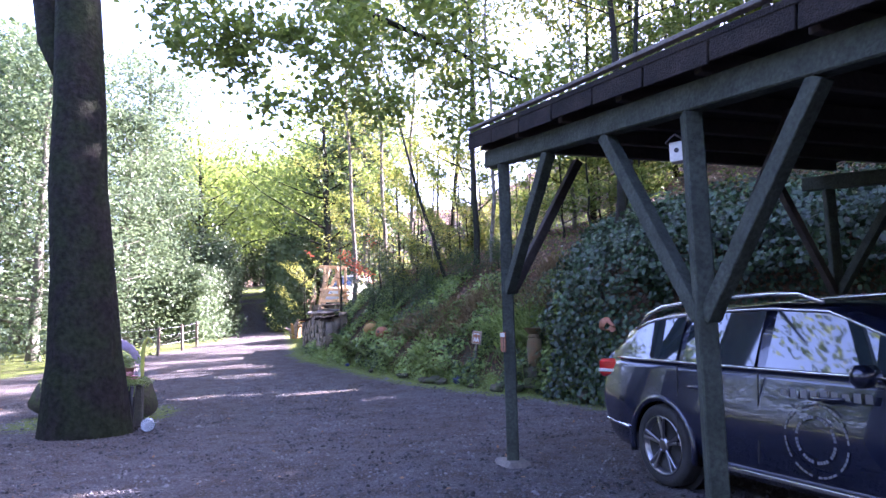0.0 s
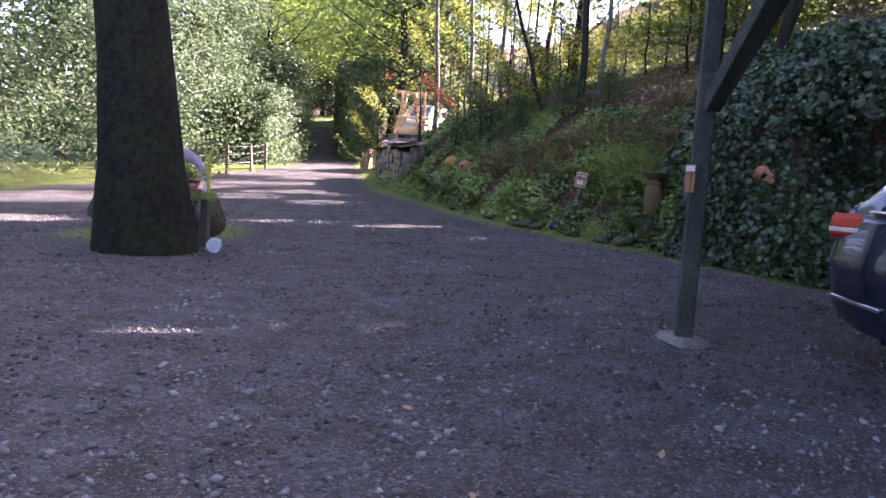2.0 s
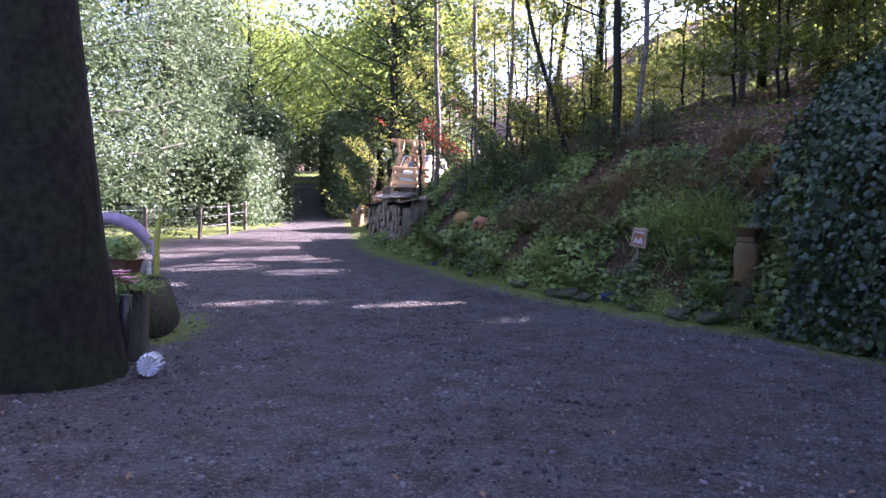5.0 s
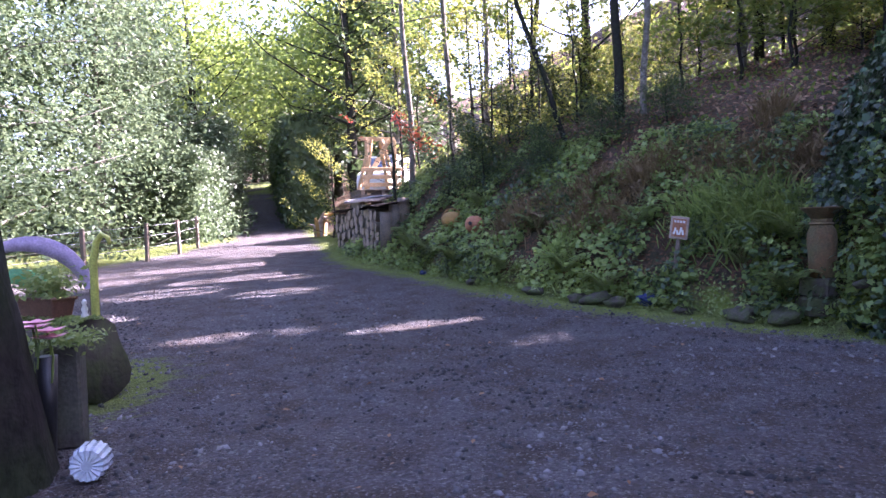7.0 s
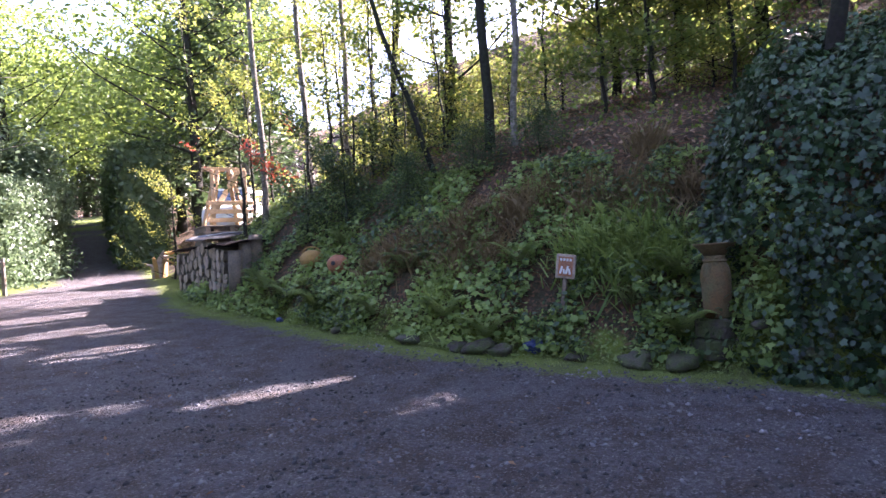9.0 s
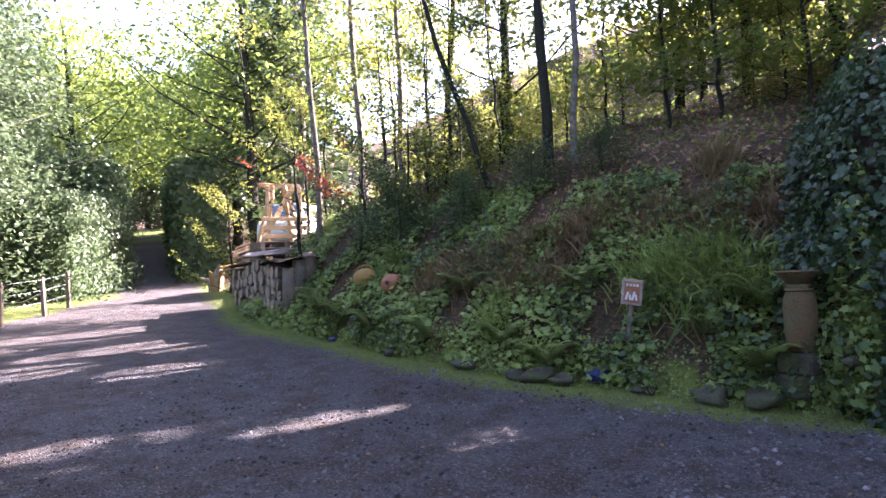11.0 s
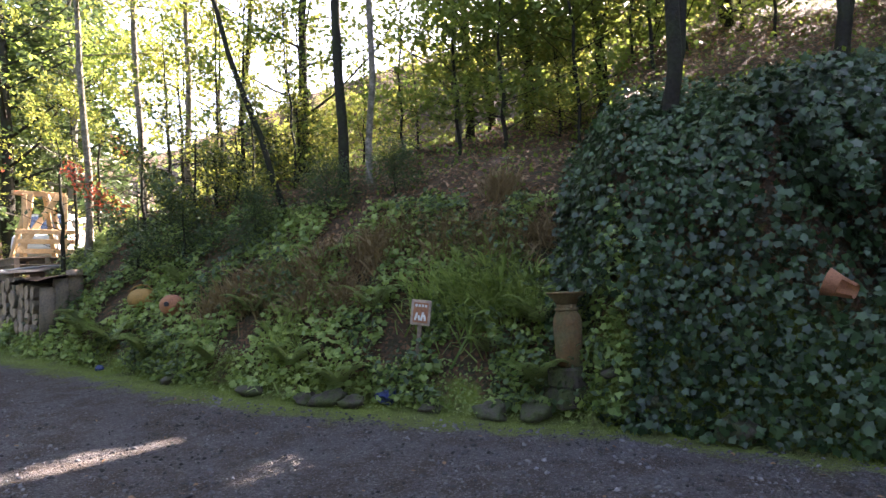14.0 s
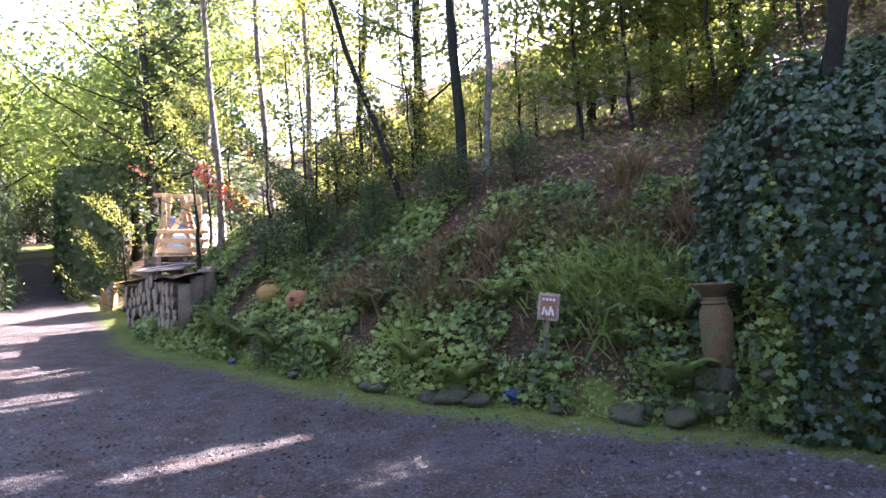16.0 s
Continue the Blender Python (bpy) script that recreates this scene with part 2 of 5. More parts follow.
# ---- the lie of the land ----
VERGE = np.array([(-40, 110), (-26, 75), (-21, 60), (-8.7, 29.5), (-6.9, 24.9), (-5.2, 20.3), (-4.2, 18.6), (-2.8, 16.9), (-1.4, 15.0), (-0.3, 13.8),
                  (0.75, 12.95), (1.7, 12.15), (2.8, 11.35), (3.4, 10.4), (4.0, 9.5), (5.6, 8.4), (8.2, 6.0), (10.2, 1.0), (13, -7), (22, -30), (60, -120)], float)


def verge(x, y):
    """Distance from the drive's edge, positive up the bank, and how far along it."""
    p = np.stack([np.asarray(x, float), np.asarray(y, float)], -1)
    best = np.full(p.shape[:-1], 1e9)
    sign = np.ones(p.shape[:-1])
    along = np.zeros(p.shape[:-1])
    s0 = 0.0
    for a, b in zip(VERGE, VERGE[1:]):
        d = b - a
        ln = np.hypot(*d)
        t = np.clip(((p - a) @ d) / ln ** 2, 0, 1)
        q = p - (a + t[..., None] * d)
        r = np.hypot(q[..., 0], q[..., 1])
        side = np.sign(d[0] * (p[..., 1] - a[1]) - d[1] * (p[..., 0] - a[0]))
        hit = r < best
        best, sign, along = np.where(hit, r, best), np.where(hit, side, sign), np.where(hit, s0 + t * ln, along)
        s0 += ln
    return best * sign, along


IVY_FROM = float(verge(2.5, 11.6)[1])


def height(x, y):
    """The ground's height: a level yard, a drive that climbs, a steep bank with a wooded slope above it."""
    x, y = np.asarray(x, float), np.asarray(y, float)
    road = np.interp(y, (-200, 9, 12, 30, 75, 200), (0, 0, 0.08, 1.42, 7.5, 14))
    d, s = verge(x, y)
    bank = np.interp(d, (0, 0.3, 0.9, 1.7, 3.0, 7.4, 40, 90), (0, 0.02, 0.8, 1.6, 2.7, 4.0, 17.5, 26))
    wall = np.interp(d, (0, 0.15, 0.5, 0.9, 1.5, 5.4, 40, 90), (0, 0.02, 1.6, 2.45, 3.0, 4.45, 19.5, 29))
    hollow = np.interp(d, (0, 0.15, 0.42, 1.4, 1.55, 1.9, 5.4, 40, 90), (0, 0.02, 1.15, 1.32, 2.55, 3.1, 4.45, 19.5, 29))
    w = np.clip((s - IVY_FROM - 1.4) / 0.8, 0, 1)
    wall = wall * (1 - w) + hollow * w
    far = np.interp(d, (0, 0.6, 3, 40, 90), (0, 0.1, 0.9, 9, 14))
    w = np.clip((s - IVY_FROM) / 0.8 + 0.5, 0, 1)
    w = w * w * (3 - 2 * w)
    f = np.clip((y - 20) / 12, 0, 1) * (d < 30)
    h = bank * (1 - w) + wall * w
    h = h * (1 - f) + far * f
    bumps = 0.05 * np.sin(x * 2.1 + 1.3 * np.sin(y * 1.7)) * np.cos(y * 1.9) * np.clip(d, 0, 1.2)
    return road + h + bumps + 0.012 * np.sin(x * 1.3) * np.cos(y * 1.1)


def Z(x, y):
    return float(height(x, y))


def spread(a, b, step, lo, hi, grow=1.35):
    xs = list(np.arange(a, b + 1e-6, step))
    g, x = step, xs[-1]
    while x < hi:
        g *= grow
        x += g
        xs.append(x)
    g, x = step, xs[0]
    while x > lo:
        g *= grow
        x -= g
        xs.insert(0, x)
    return np.array(xs)


gx, gy = spread(-13, 11, 0.2, -1500, 1500), spread(-1, 32, 0.2, -1500, 1500)
GX, GY = np.meshgrid(gx, gy)
GZ = height(GX, GY)
me = bpy.data.meshes.new("ground")
idx = np.arange(GX.size).reshape(GX.shape)
quads = np.stack([idx[:-1, :-1], idx[:-1, 1:], idx[1:, 1:], idx[1:, :-1]], -1).reshape(-1, 4)
me.from_pydata(np.stack([GX, GY, GZ], -1).reshape(-1, 3).tolist(), [], quads.tolist())
me.materials.append(M_GROUND)
me.polygons.foreach_set("use_smooth", [True] * len(me.polygons))
D, S = verge(GX, GY)
# the wood's floor beyond the drive counts as slope too
left_edge = np.interp(GY, (-40, 8, 13, 20, 27, 29, 60, 75, 110), (-13, -13, -12.6, -11.6, -11.3, -12.3, -25, -30.5, -46))
D = np.maximum(D, np.minimum((left_edge - GX) * 0.6, 0.2))
isle = 0.75 - np.hypot((GX + 4.9) / 1.1, (GY - 9.3) / 1.5)
D = np.maximum(D, np.minimum(isle, 0.25))
me.attributes.new("verge", "FLOAT", "POINT").data.foreach_set("value", D.ravel().astype(np.float32))
lawn = np.clip(1.4 - np.hypot((GX - 3.2) / 2.6, (GY - 26.5) / 5.0), 0, 1)
me.attributes.new("lawn", "FLOAT", "POINT").data.foreach_set("value", lawn.ravel().astype(np.float32))
tagged(new("ground", me), "dark gravel drive with mossy verge below a leafy bank", "ground", kind="structure")

# ---- trees ----
# gaps in the canopy, by the sunlit places below them: x, y, z, radius
GAPS = np.array([(-2.2, 12.4, 0, 0.3), (-2.75, 12.2, 0, 0.17), (-1.7, 12.7, 0, 0.16), (-0.53, 13.0, 0, 0.12), (-3.65, 12.2, 0, 0.17), (-4.05, 11.2, 0, 0.12), (-1.28, 3.98, 0, 0.17), (-0.02, 4.84, 0, 0.12), (-0.7, 4.62, 0, 0.07),
                 (-6.95, 16.8, 0.3, 0.55), (-5.5, 17.0, 0.3, 0.3), (-6.2, 19.9, 0.5, 0.6),
                 (-8, 19, 0.5, 1.1), (-9.5, 23, 0.8, 1.5), (-7, 15.5, 0.3, 0.7), (-5, 15.3, 0.3, 0.5), (-10, 26.8, 1, 1.8), (-6.2, 17.4, 0.4, 0.6), (-9.8, 17, 0.4, 1.0),
                 (-8.5, 27.5, 1.2, 1.3), (-4.6, 11.8, 0, 0.35), (-7.5, 12.5, 0, 0.8), (-10.5, 13, 0, 1.2), (-8, 9.5, 0, 0.7), (-3.72, 7.4, 3.2, 0.1), (-3.7, 7.4, 2.5, 0.07), (-3.76, 7.38, 4.1, 0.12), (-3.78, 7.38, 4.8, 0.14), (-3.66, 7.4, 1.9, 0.06),
                 (-11, 28, 3.0, 1.5), (-11.5, 24, 5.0, 2.2), (-11.8, 20, 4.5, 0.9), (-12.5, 16, 3.5, 0.8), (-12, 26, 8, 2.5), (-6, 23, 2.0, 1.0), (3.2, 25, 5.2, 2.0), (5.2, 14.6, 4.2, 0.3),
                 (-15, 38, 2.3, 0.9), (-19, 47.5, 3.6, 1.1), (-13.3, 34, 1.8, 0.7)])
# sunny stretches of the wood itself, lit through thinner canopy further up: x, y, z, radius
GLADES = np.array([(-2.5, 21.5, 6, 2.3), (-0.8, 23.5, 7, 2.3), (-5, 25, 4, 1.8), (-13.5, 23, 6, 1.4), (-12.3, 27.5, 2.5, 1.4), (1.5, 19.5, 5.5, 1.2), (5.5, 18, 6.8, 1.7), (8, 18.5, 7.5, 1.4), (3.8, 19, 7, 1.4)])


def in_gap(p):
    """Whether points stand in the sun's way to one of the sunlit places."""
    p = np.asarray(p, float)
    w = np.array(SUN_TO)
    wig = 1 + 0.35 * np.sin(p[:, 0] * 5 + p[:, 2] * 4)
    hit = np.zeros(len(p), bool)
    for places, start in ((GAPS * (1, 1, 1, 1.25), 0.3), (GLADES, 5.0)):
        for gx_, gy_, gz_, r in places:
            q = p - (gx_, gy_, gz_)
            k = q @ w
            hit |= (k > start) & ((q * q).sum(1) - k * k < (r * wig) ** 2)
    return hit


def tree(name, at, high, r, low, wide, leaf, count, size, label, seed, bark=None, lean=(0, 0), limbs=16, flat=0.35, group="", tight=0.16, flare=1.5, fork=False, droop=0.0):
    """A tree: trunk with a flared foot and limbs, and a crown of single leaves in loose sprays."""
    rng = np.random.default_rng(seed)
    t = thing(name, pose(*at), label, "tree", group)
    bm = bmesh.new()
    ks = np.linspace(0, 1, 13)
    wob = rng.normal(0, 0.02 * high ** 0.5, (13, 2)).cumsum(0) * (0.35 if r > 0.3 else 0.75)
    wob[0] = 0
    axis = [Vector((lean[0] * k * high + wob[i, 0], lean[1] * k * high + wob[i, 1], -0.25 + k * (high + 0.25))) for i, k in enumerate(ks)]
    foot = lambda k: (flare - 1) * max(0.0, 1 - k * high / (5 * r)) ** 2
    radii = [r * (1 - 0.85 * k ** 1.2 + foot(k)) for k in ks]
    fine = [axis[0].lerp(axis[1], j / 6) for j in range(6)] + axis[1:]
    fr = [r * (1 + foot(ks[1] * j / 6)) for j in range(6)] + radii[1:]
    tube(bm, fine, fr, 12)
    if fork:
        a = axis[0] + Vector((0.0, 0, 0.3))
        pts = [a, a + Vector((0.28, -0.02, 0.9)), a + Vector((0.42, 0, 2.0)), a + Vector((0.75, 0.1, high * 0.5)), a + Vector((1.2, 0.2, high * 0.85))]
        tube(bm, pts, [r * 0.9, r * 0.75, r * 0.65, r * 0.45, r * 0.1], 10)
    pts, wt = [], []
    for i in range(limbs):
        k = low + (0.97 - low) * (i + rng.random() * 0.6) / limbs
        j = min(int(k * 12), 11)
        p0 = axis[j].lerp(axis[j + 1], k * 12 - j)
        a = i * 2.4 + rng.random()
        ln = wide * (1.0 - 0.6 * ((k - low) / (1 - low)) ** 1.5) * rng.uniform(0.75, 1.15)
        up = rng.uniform(0.1, 0.5) - droop
        d = Vector((math.cos(a), math.sin(a), up))
        p = [p0 + d * ln * q + Vector((0, 0, 0.12 * ln * q * q)) + Vector(rng.normal(0, 0.04 * ln * q, 3)) for q in (0, 0.3, 0.65, 1)]
        rr = max(0.008, r * (1 - 0.8 * k) * 0.35)
        tube(bm, p, [rr, rr * 0.7, rr * 0.45, rr * 0.15], 5)
        for q in np.linspace(0.3, 1.05, 7):
            c = p0 + d * ln * q + Vector((0, 0, 0.12 * ln * q * q))
            for _ in range(2):
                pts.append(np.array(c) + rng.normal(0, 0.17 * ln, 3) * (1, 1, flat))
                wt.append(0.5 + q)
    part("trunk", bm, bark or M_BARK_GREY, t, smooth=True)
    pts, wt = np.array(pts), np.array(wt)
    pick = rng.choice(len(pts), count, p=wt / wt.sum())
    lp = pts[pick] + rng.normal(0, tight * wide, (count, 3)) * (1, 1, flat)
    hang("crown", leaves("crown", lp, np.tile((0, 0, 0.9), (count, 1)), size, leaf, rng), t)
    return t


def spin(x, y, turn, s=1.0, lift=0.0):
    return Matrix.Translation((x, y, Z(x, y) + lift)) @ Matrix.Rotation(turn, 4, "Z") @ Matrix.Diagonal((s, s, s, 1))


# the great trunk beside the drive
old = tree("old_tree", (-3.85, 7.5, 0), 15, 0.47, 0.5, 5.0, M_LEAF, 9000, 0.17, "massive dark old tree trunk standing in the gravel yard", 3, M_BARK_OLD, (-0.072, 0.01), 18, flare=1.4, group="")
bm = bmesh.new()
tube(bm, [(-0.5, 0.1, 8.4), (1.2, 0.9, 8.0), (3.2, 1.8, 7.1), (6.2, 2.9, 5.9)], [0.16, 0.1, 0.06, 0.02], 8)
tube(bm, [(-0.35, 0, 5.0), (-0.95, 0.1, 5.9), (-1.3, 0.2, 7.2), (-2.2, 0.6, 9.5)], [0.26, 0.2, 0.16, 0.05], 8)
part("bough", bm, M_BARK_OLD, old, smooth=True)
rb = np.random.default_rng(77)
kk = rb.uniform(0.12, 1.05, 9000)
cl = np.stack([-0.2 + 6.4 * kk, 0.2 + 2.8 * kk, 6.1 + 0.3 * np.sin(kk * 3) - 0.5 * kk], 1)
off = rb.normal(0, 1, (60, 3)) * (0.7, 0.8, 0.55)
cl = cl + off[(kk * 59).astype(int) % 60] + rb.normal(0, 0.2, (9000, 3))
hang("bough_foliage", leaves("bough_foliage", cl, np.tile((0, 0, 0.8), (9000, 1)), 0.14, M_LEAF, rb), old)
# thin stems on the bank
SLOPE = "trees on the slope"
tree("dark_tree", (1.05, 16.8, Z(1.05, 16.8)), 13, 0.088, 0.42, 2.6, M_LEAF_SUN, 3500, 0.11, "slender dark-barked tree leaning slightly on the slope", 11, M_BARK, (-0.035, 0.02), 14, group=SLOPE)
tree("birch_tree", (1.45, 16.7, Z(1.45, 16.7)), 12, 0.06, 0.45, 2.2, M_LEAF_SUN, 3000, 0.10, "thin pale birch growing beside a dark stem", 12, M_BIRCH, (0.01, 0.02), 14, group=SLOPE)
tree("twin_tree", (4.3, 12.75, Z(4.3, 12.75)), 11, 0.095, 0.4, 3.2, M_LEAF, 5000, 0.12, "two dark stems forking low above the ivy", 13, M_BARK, (-0.03, 0.02), 16, group=SLOPE, fork=True)
tree("dark_tree", (7.5, 13.0, Z(7.5, 13.0)), 11, 0.1, 0.4, 3.2, M_LEAF_SUN, 4500, 0.12, "dark crooked tree on the leaf-strewn slope", 14, M_BARK, (0.05, 0.03), 16, group=SLOPE, fork=True)
tree("leaning_sapling", (0.2, 17.3, Z(0.2, 17.3)), 8.5, 0.055, 0.5, 1.8, M_LEAF, 2200, 0.10, "thin dark sapling leaning over the bank", 15, M_BARK, (-0.28, 0.03), 12, group=SLOPE)
for i, (x, y, h) in enumerate(((-3.4, 20.6, 12), (-2.35, 21.2, 13), (-1.4, 21.5, 12))):
    tree("birch_tree", (x, y, Z(x, y)), h, 0.075, 0.35, 2.4, M_LEAF_SUN, 4500, 0.11, "slim grey birch with light airy foliage", 20 + i, M_BIRCH, (-0.02, 0.01), 18, group=SLOPE)
tree("dark_tree", (-0.5, 24.0, Z(-0.5, 24.0)), 13, 0.095, 0.4, 3.0, M_LEAF_SUN, 4500, 0.12, "leaning brown tree against the bright clearing", 24, M_BARK, (0.08, 0.02), 16, group=SLOPE)
# the wood above
a = tree("forest_tree", (5.7, 19.3, Z(5.7, 19.3)), 12, 0.12, 0.12, 3.4, M_LEAF, 9000, 0.17, "leafy young forest tree in half shade", 31, M_BARK, (0.01, 0), 26, group=SLOPE)
b = tree("forest_tree", (7.2, 19.8, Z(7.2, 19.8)), 10, 0.1, 0.08, 3.2, M_LEAF_SUN, 9000, 0.16, "leafy forest tree with yellow-green sunlit foliage", 32, M_BARK, (-0.01, 0.01), 26, group=SLOPE)
c = tree("forest_tree", (3.9, 19.1, Z(3.9, 19.1)), 9, 0.07, 0.2, 2.4, M_LEAF_SUN, 6000, 0.13, "thin young tree with light green foliage", 33, M_BARK_GREY, (0.02, 0), 20, group=SLOPE)
rng = np.random.default_rng(5)
spots = []
for x in np.arange(-4, 42, 4.0):
    for y in np.arange(-26, 60, 4.2):
        px, py = x + rng.uniform(-1.3, 1.3), y + rng.uniform(-1.4, 1.4)
        d = float(verge(px, py)[0])
        if d < 4.5 or d > 28 or (d > 20 and rng.random() < 0.5) or (py > 25 and rng.random() < 0.85) or (px < 7 and py > 19 and rng.random() < 0.55):
            continue
        # the open glade and the sightline up the slope
        if abs(px - 3.2) < 2.3 and 20.5 < py < 31 or (px < 8.5 and 8 < py < 18.5) or (px - 7) ** 2 + (py - 14) ** 2 < 8:
            continue
        # the wood thins out towards the sunny clearing
        if py > 20.5 + 0.5 * px and rng.random() < 0.85:
            continue
        spots.append((px, py))
for i, (px, py) in enumerate(spots):
    size = rng.uniform(0.8, 1.3) * (0.7 if py > 25 else 1)
    copy_thing((a, b, a, b, c)[i % 5], spin(px, py, rng.uniform(0, 6.28), size))

# extra trees added high on the slope, mostly out of view, to shade it
for i, (px, py, k) in enumerate(((11.5, 12.2, 1.0), (13, 15.5, 1.1), (10.8, 18.6, 1.0), (15.5, 11, 1.2), (16.5, 18.5, 1.2), (19, 14, 1.3))):
    copy_thing((a, a, b)[i % 3], spin(px, py, i * 1.3, k))

# shrubs along the foot of the wood
sh = tree("bush", (-2.2, 19.6, Z(-2.2, 19.6)), 2.1, 0.04, 0.06, 1.3, M_LEAF_DARK, 5000, 0.09, "dense dark green bush on the bank", 41, M_BARK, (0, 0), 22, 0.8, "bushes on the bank", 0.2)
for x, y, s in ((-1.7, 19.3, 0.85), (-0.6, 18.6, 0.7), (-1.2, 21.4, 0.9), (0.1, 19.4, 0.8), (-2.3, 18.6, 0.75), (-1.5, 17.9, 0.6), (-0.4, 17.0, 0.4), (0.7, 16.4, 0.35), (1.7, 15.9, 0.35)):
    copy_thing(sh, spin(x, y, x * 7, s))
sl = tree("bush", (-0.4, 20.0, Z(-0.4, 20.0)), 4.2, 0.05, 0.05, 1.9, M_LEAF_SUN, 6500, 0.10, "airy yellow-green bush below the birches", 42, M_BARK, (0, 0), 24, 0.4, "bushes on the bank", 0.16)
for x, y, s in ((-1.7, 23.2, 1.0), (1.0, 20.5, 0.8), (-4.3, 24.5, 1.0), (-3.0, 27, 1.3), (-0.2, 26, 1.2), (-6.9, 25.9, 0.75), (3.2, 19.6, 0.6), (5.6, 17.7, 0.5), (-1.3, 18.6, 0.55), (-0.3, 17.9, 0.5), (0.6, 19.2, 0.6), (-1.9, 20.9, 0.9), (1.9, 21.6, 0.8), (-0.9, 22.3, 1.1)):
    copy_thing(sl, spin(x, y, x * 5, s))
tree("red_maple", (-3.75, 20.5, Z(-3.75, 20.5)), 4.7 - Z(-3.75, 20.5), 0.05, 0.35, 1.2, M_LEAF_RED, 4500, 0.10, "small maple with russet red autumn leaves", 43, M_BARK, (0, 0), 16, 0.4)

# the tall green wall of trees beyond the drive
HG = "trees walling the drive"
g = tree("hedge_tree", (-14.7, 25.4, Z(-14.7, 25.4)), 11, 0.2, 0.03, 2.9, M_LEAF_HEDGE, 26000, 0.14, "tall leafy hedge tree clothed to the ground", 51, M_BARK_GREY, (0, 0), 44, 0.7, HG, 0.15, droop=0.25)
g2 = tree("hedge_tree", (-14.6, 20.0, Z(-14.6, 20.0)), 12, 0.2, 0.03, 3.2, M_LEAF_HEDGE, 24000, 0.15, "tall shadowy hedge tree with dense dark foliage", 52, M_BARK_GREY, (0, 0), 44, 0.6, HG, 0.15, droop=0.2)
g3 = tree("hedge_tree", (-19, 23, Z(-19, 23)), 13, 0.2, 0.04, 3.4, M_LEAF_DARK, 6500, 0.32, "tall dark tree in the wood beyond", 53, M_BARK_GREY, (0, 0), 36, 0.6, HG, 0.15, droop=0.2)
# those at negative y are unseen, added to close off the yard behind
for i, (x, y, s) in enumerate(((-15.3, 27.5, 1.15), (-16.5, 15.5, 0.9), (-15.5, 11, 0.75), (-17, 6, 0.8), (-18, 0, 0.8), (-20, 16, 1.1), (-18, -7, 1), (-21, 9, 1.0), (-22, 28, 1.2), (-16, -14, 1), (-8, -16, 1), (0, -18, 1), (8, -16, 1))):
    copy_thing((g, g2)[(i + 1) % 2] if i < 3 else g3, spin(x, y, i * 1.7, s))
# unseen trees added behind and beside the yard to block low sky light
for i, (x, y, s) in enumerate(((-13, -3, 0.8), (-13, -10, 0.9), (-4, -13, 1.0), (4, -14, 1.0), (-10, -14, 1.0), (11, -11, 1.0), (-15, 4, 0.8))):
    copy_thing(g3, spin(x, y, i * 2.9, s))
# the tunnel of trees over the climbing drive
for i, (x, y, s) in enumerate(((-18, 33.5, 0.85), (-21, 39, 0.9), (-24, 46, 0.9), (-27, 53, 1), (-31, 61, 1), (-35, 70, 1), (-37, 80, 1.2), (-28, 82, 1.3), (-7.3, 35.5, 0.8), (-10, 42, 0.85), (-13, 49, 0.9), (-16, 56, 1), (-18.5, 64, 1), (-22, 73, 1.1), (-33, 86, 1.3), (-21, 78, 1.3), (-6, 33, 0.95), (-8, 41, 1))):
    copy_thing(g3 if i > 1 else g2, spin(x, y, i * 2.3, s))
sp = tree("spreading_tree", (-7.6, 32.0, Z(-7.6, 32.0)), 12, 0.25, 0.28, 5.4, M_LEAF, 6500, 0.24, "dark spreading tree arching over the drive", 55, M_BARK, (-0.05, 0), 26, 0.4, HG)
for i, (x, y, s_) in enumerate(((-16.3, 35.5, 0.95), (-10.5, 39.5, 0.9), (-20.5, 43, 0.95), (-13.5, 47, 0.9), (-24.5, 52, 0.95), (-17, 56, 0.95), (-28, 63, 1.0), (-33, 76, 1.3), (-27, 78, 1.3), (-30, 84, 1.3), (-36, 84, 1.4), (-24, 70, 1.1), (-37, 93, 1.4), (-31, 95, 1.4), (-43, 91, 1.4), (-40, 100, 1.6), (-34, 104, 1.6))):
    copy_thing(sp, spin(x, y, i * 1.1, s_))
for x, y in ((-38, 91), (-35, 90), (-32, 91), (-41, 89), (-29, 89)):
    copy_thing(g3, spin(x, y, x, 1.0))
# low saplings that veil the slope
sap = tree("sapling", (2.6, 18.8, Z(2.6, 18.8)), 4.5, 0.03, 0.12, 1.5, M_LEAF, 3600, 0.10, "leafy sapling on the wooded slope", 61, M_BARK, (0.03, 0), 18, 0.2, "saplings on the slope", 0.15)
for i, (x, y, s_) in enumerate(((4.6, 18.2, 1.0), (6.0, 18.4, 1.1), (7.4, 17.6, 1.0), (8.6, 18.5, 1.2), (0.4, 18.4, 0.9), (-0.9, 19.0, 1.0), (5.2, 20.5, 1.3), (9.5, 16.0, 1.1), (2.2, 20.3, 0.8), (10.5, 18, 1.4), (-1.6, 24.2, 1.3), (0.8, 23.0, 1.2), (-3.8, 24.6, 1.2), (10, 11.5, 1.2), (9.0, 9.0, 1.2), (4.2, 17.4, 1.2), (5.6, 17.0, 1.3), (7.0, 16.4, 1.3), (3.5, 18.0, 1.2), (5.8, 19.6, 1.6), (8.6, 17.4, 1.6))):
    copy_thing(sap, spin(x, y, i * 2.1, s_))



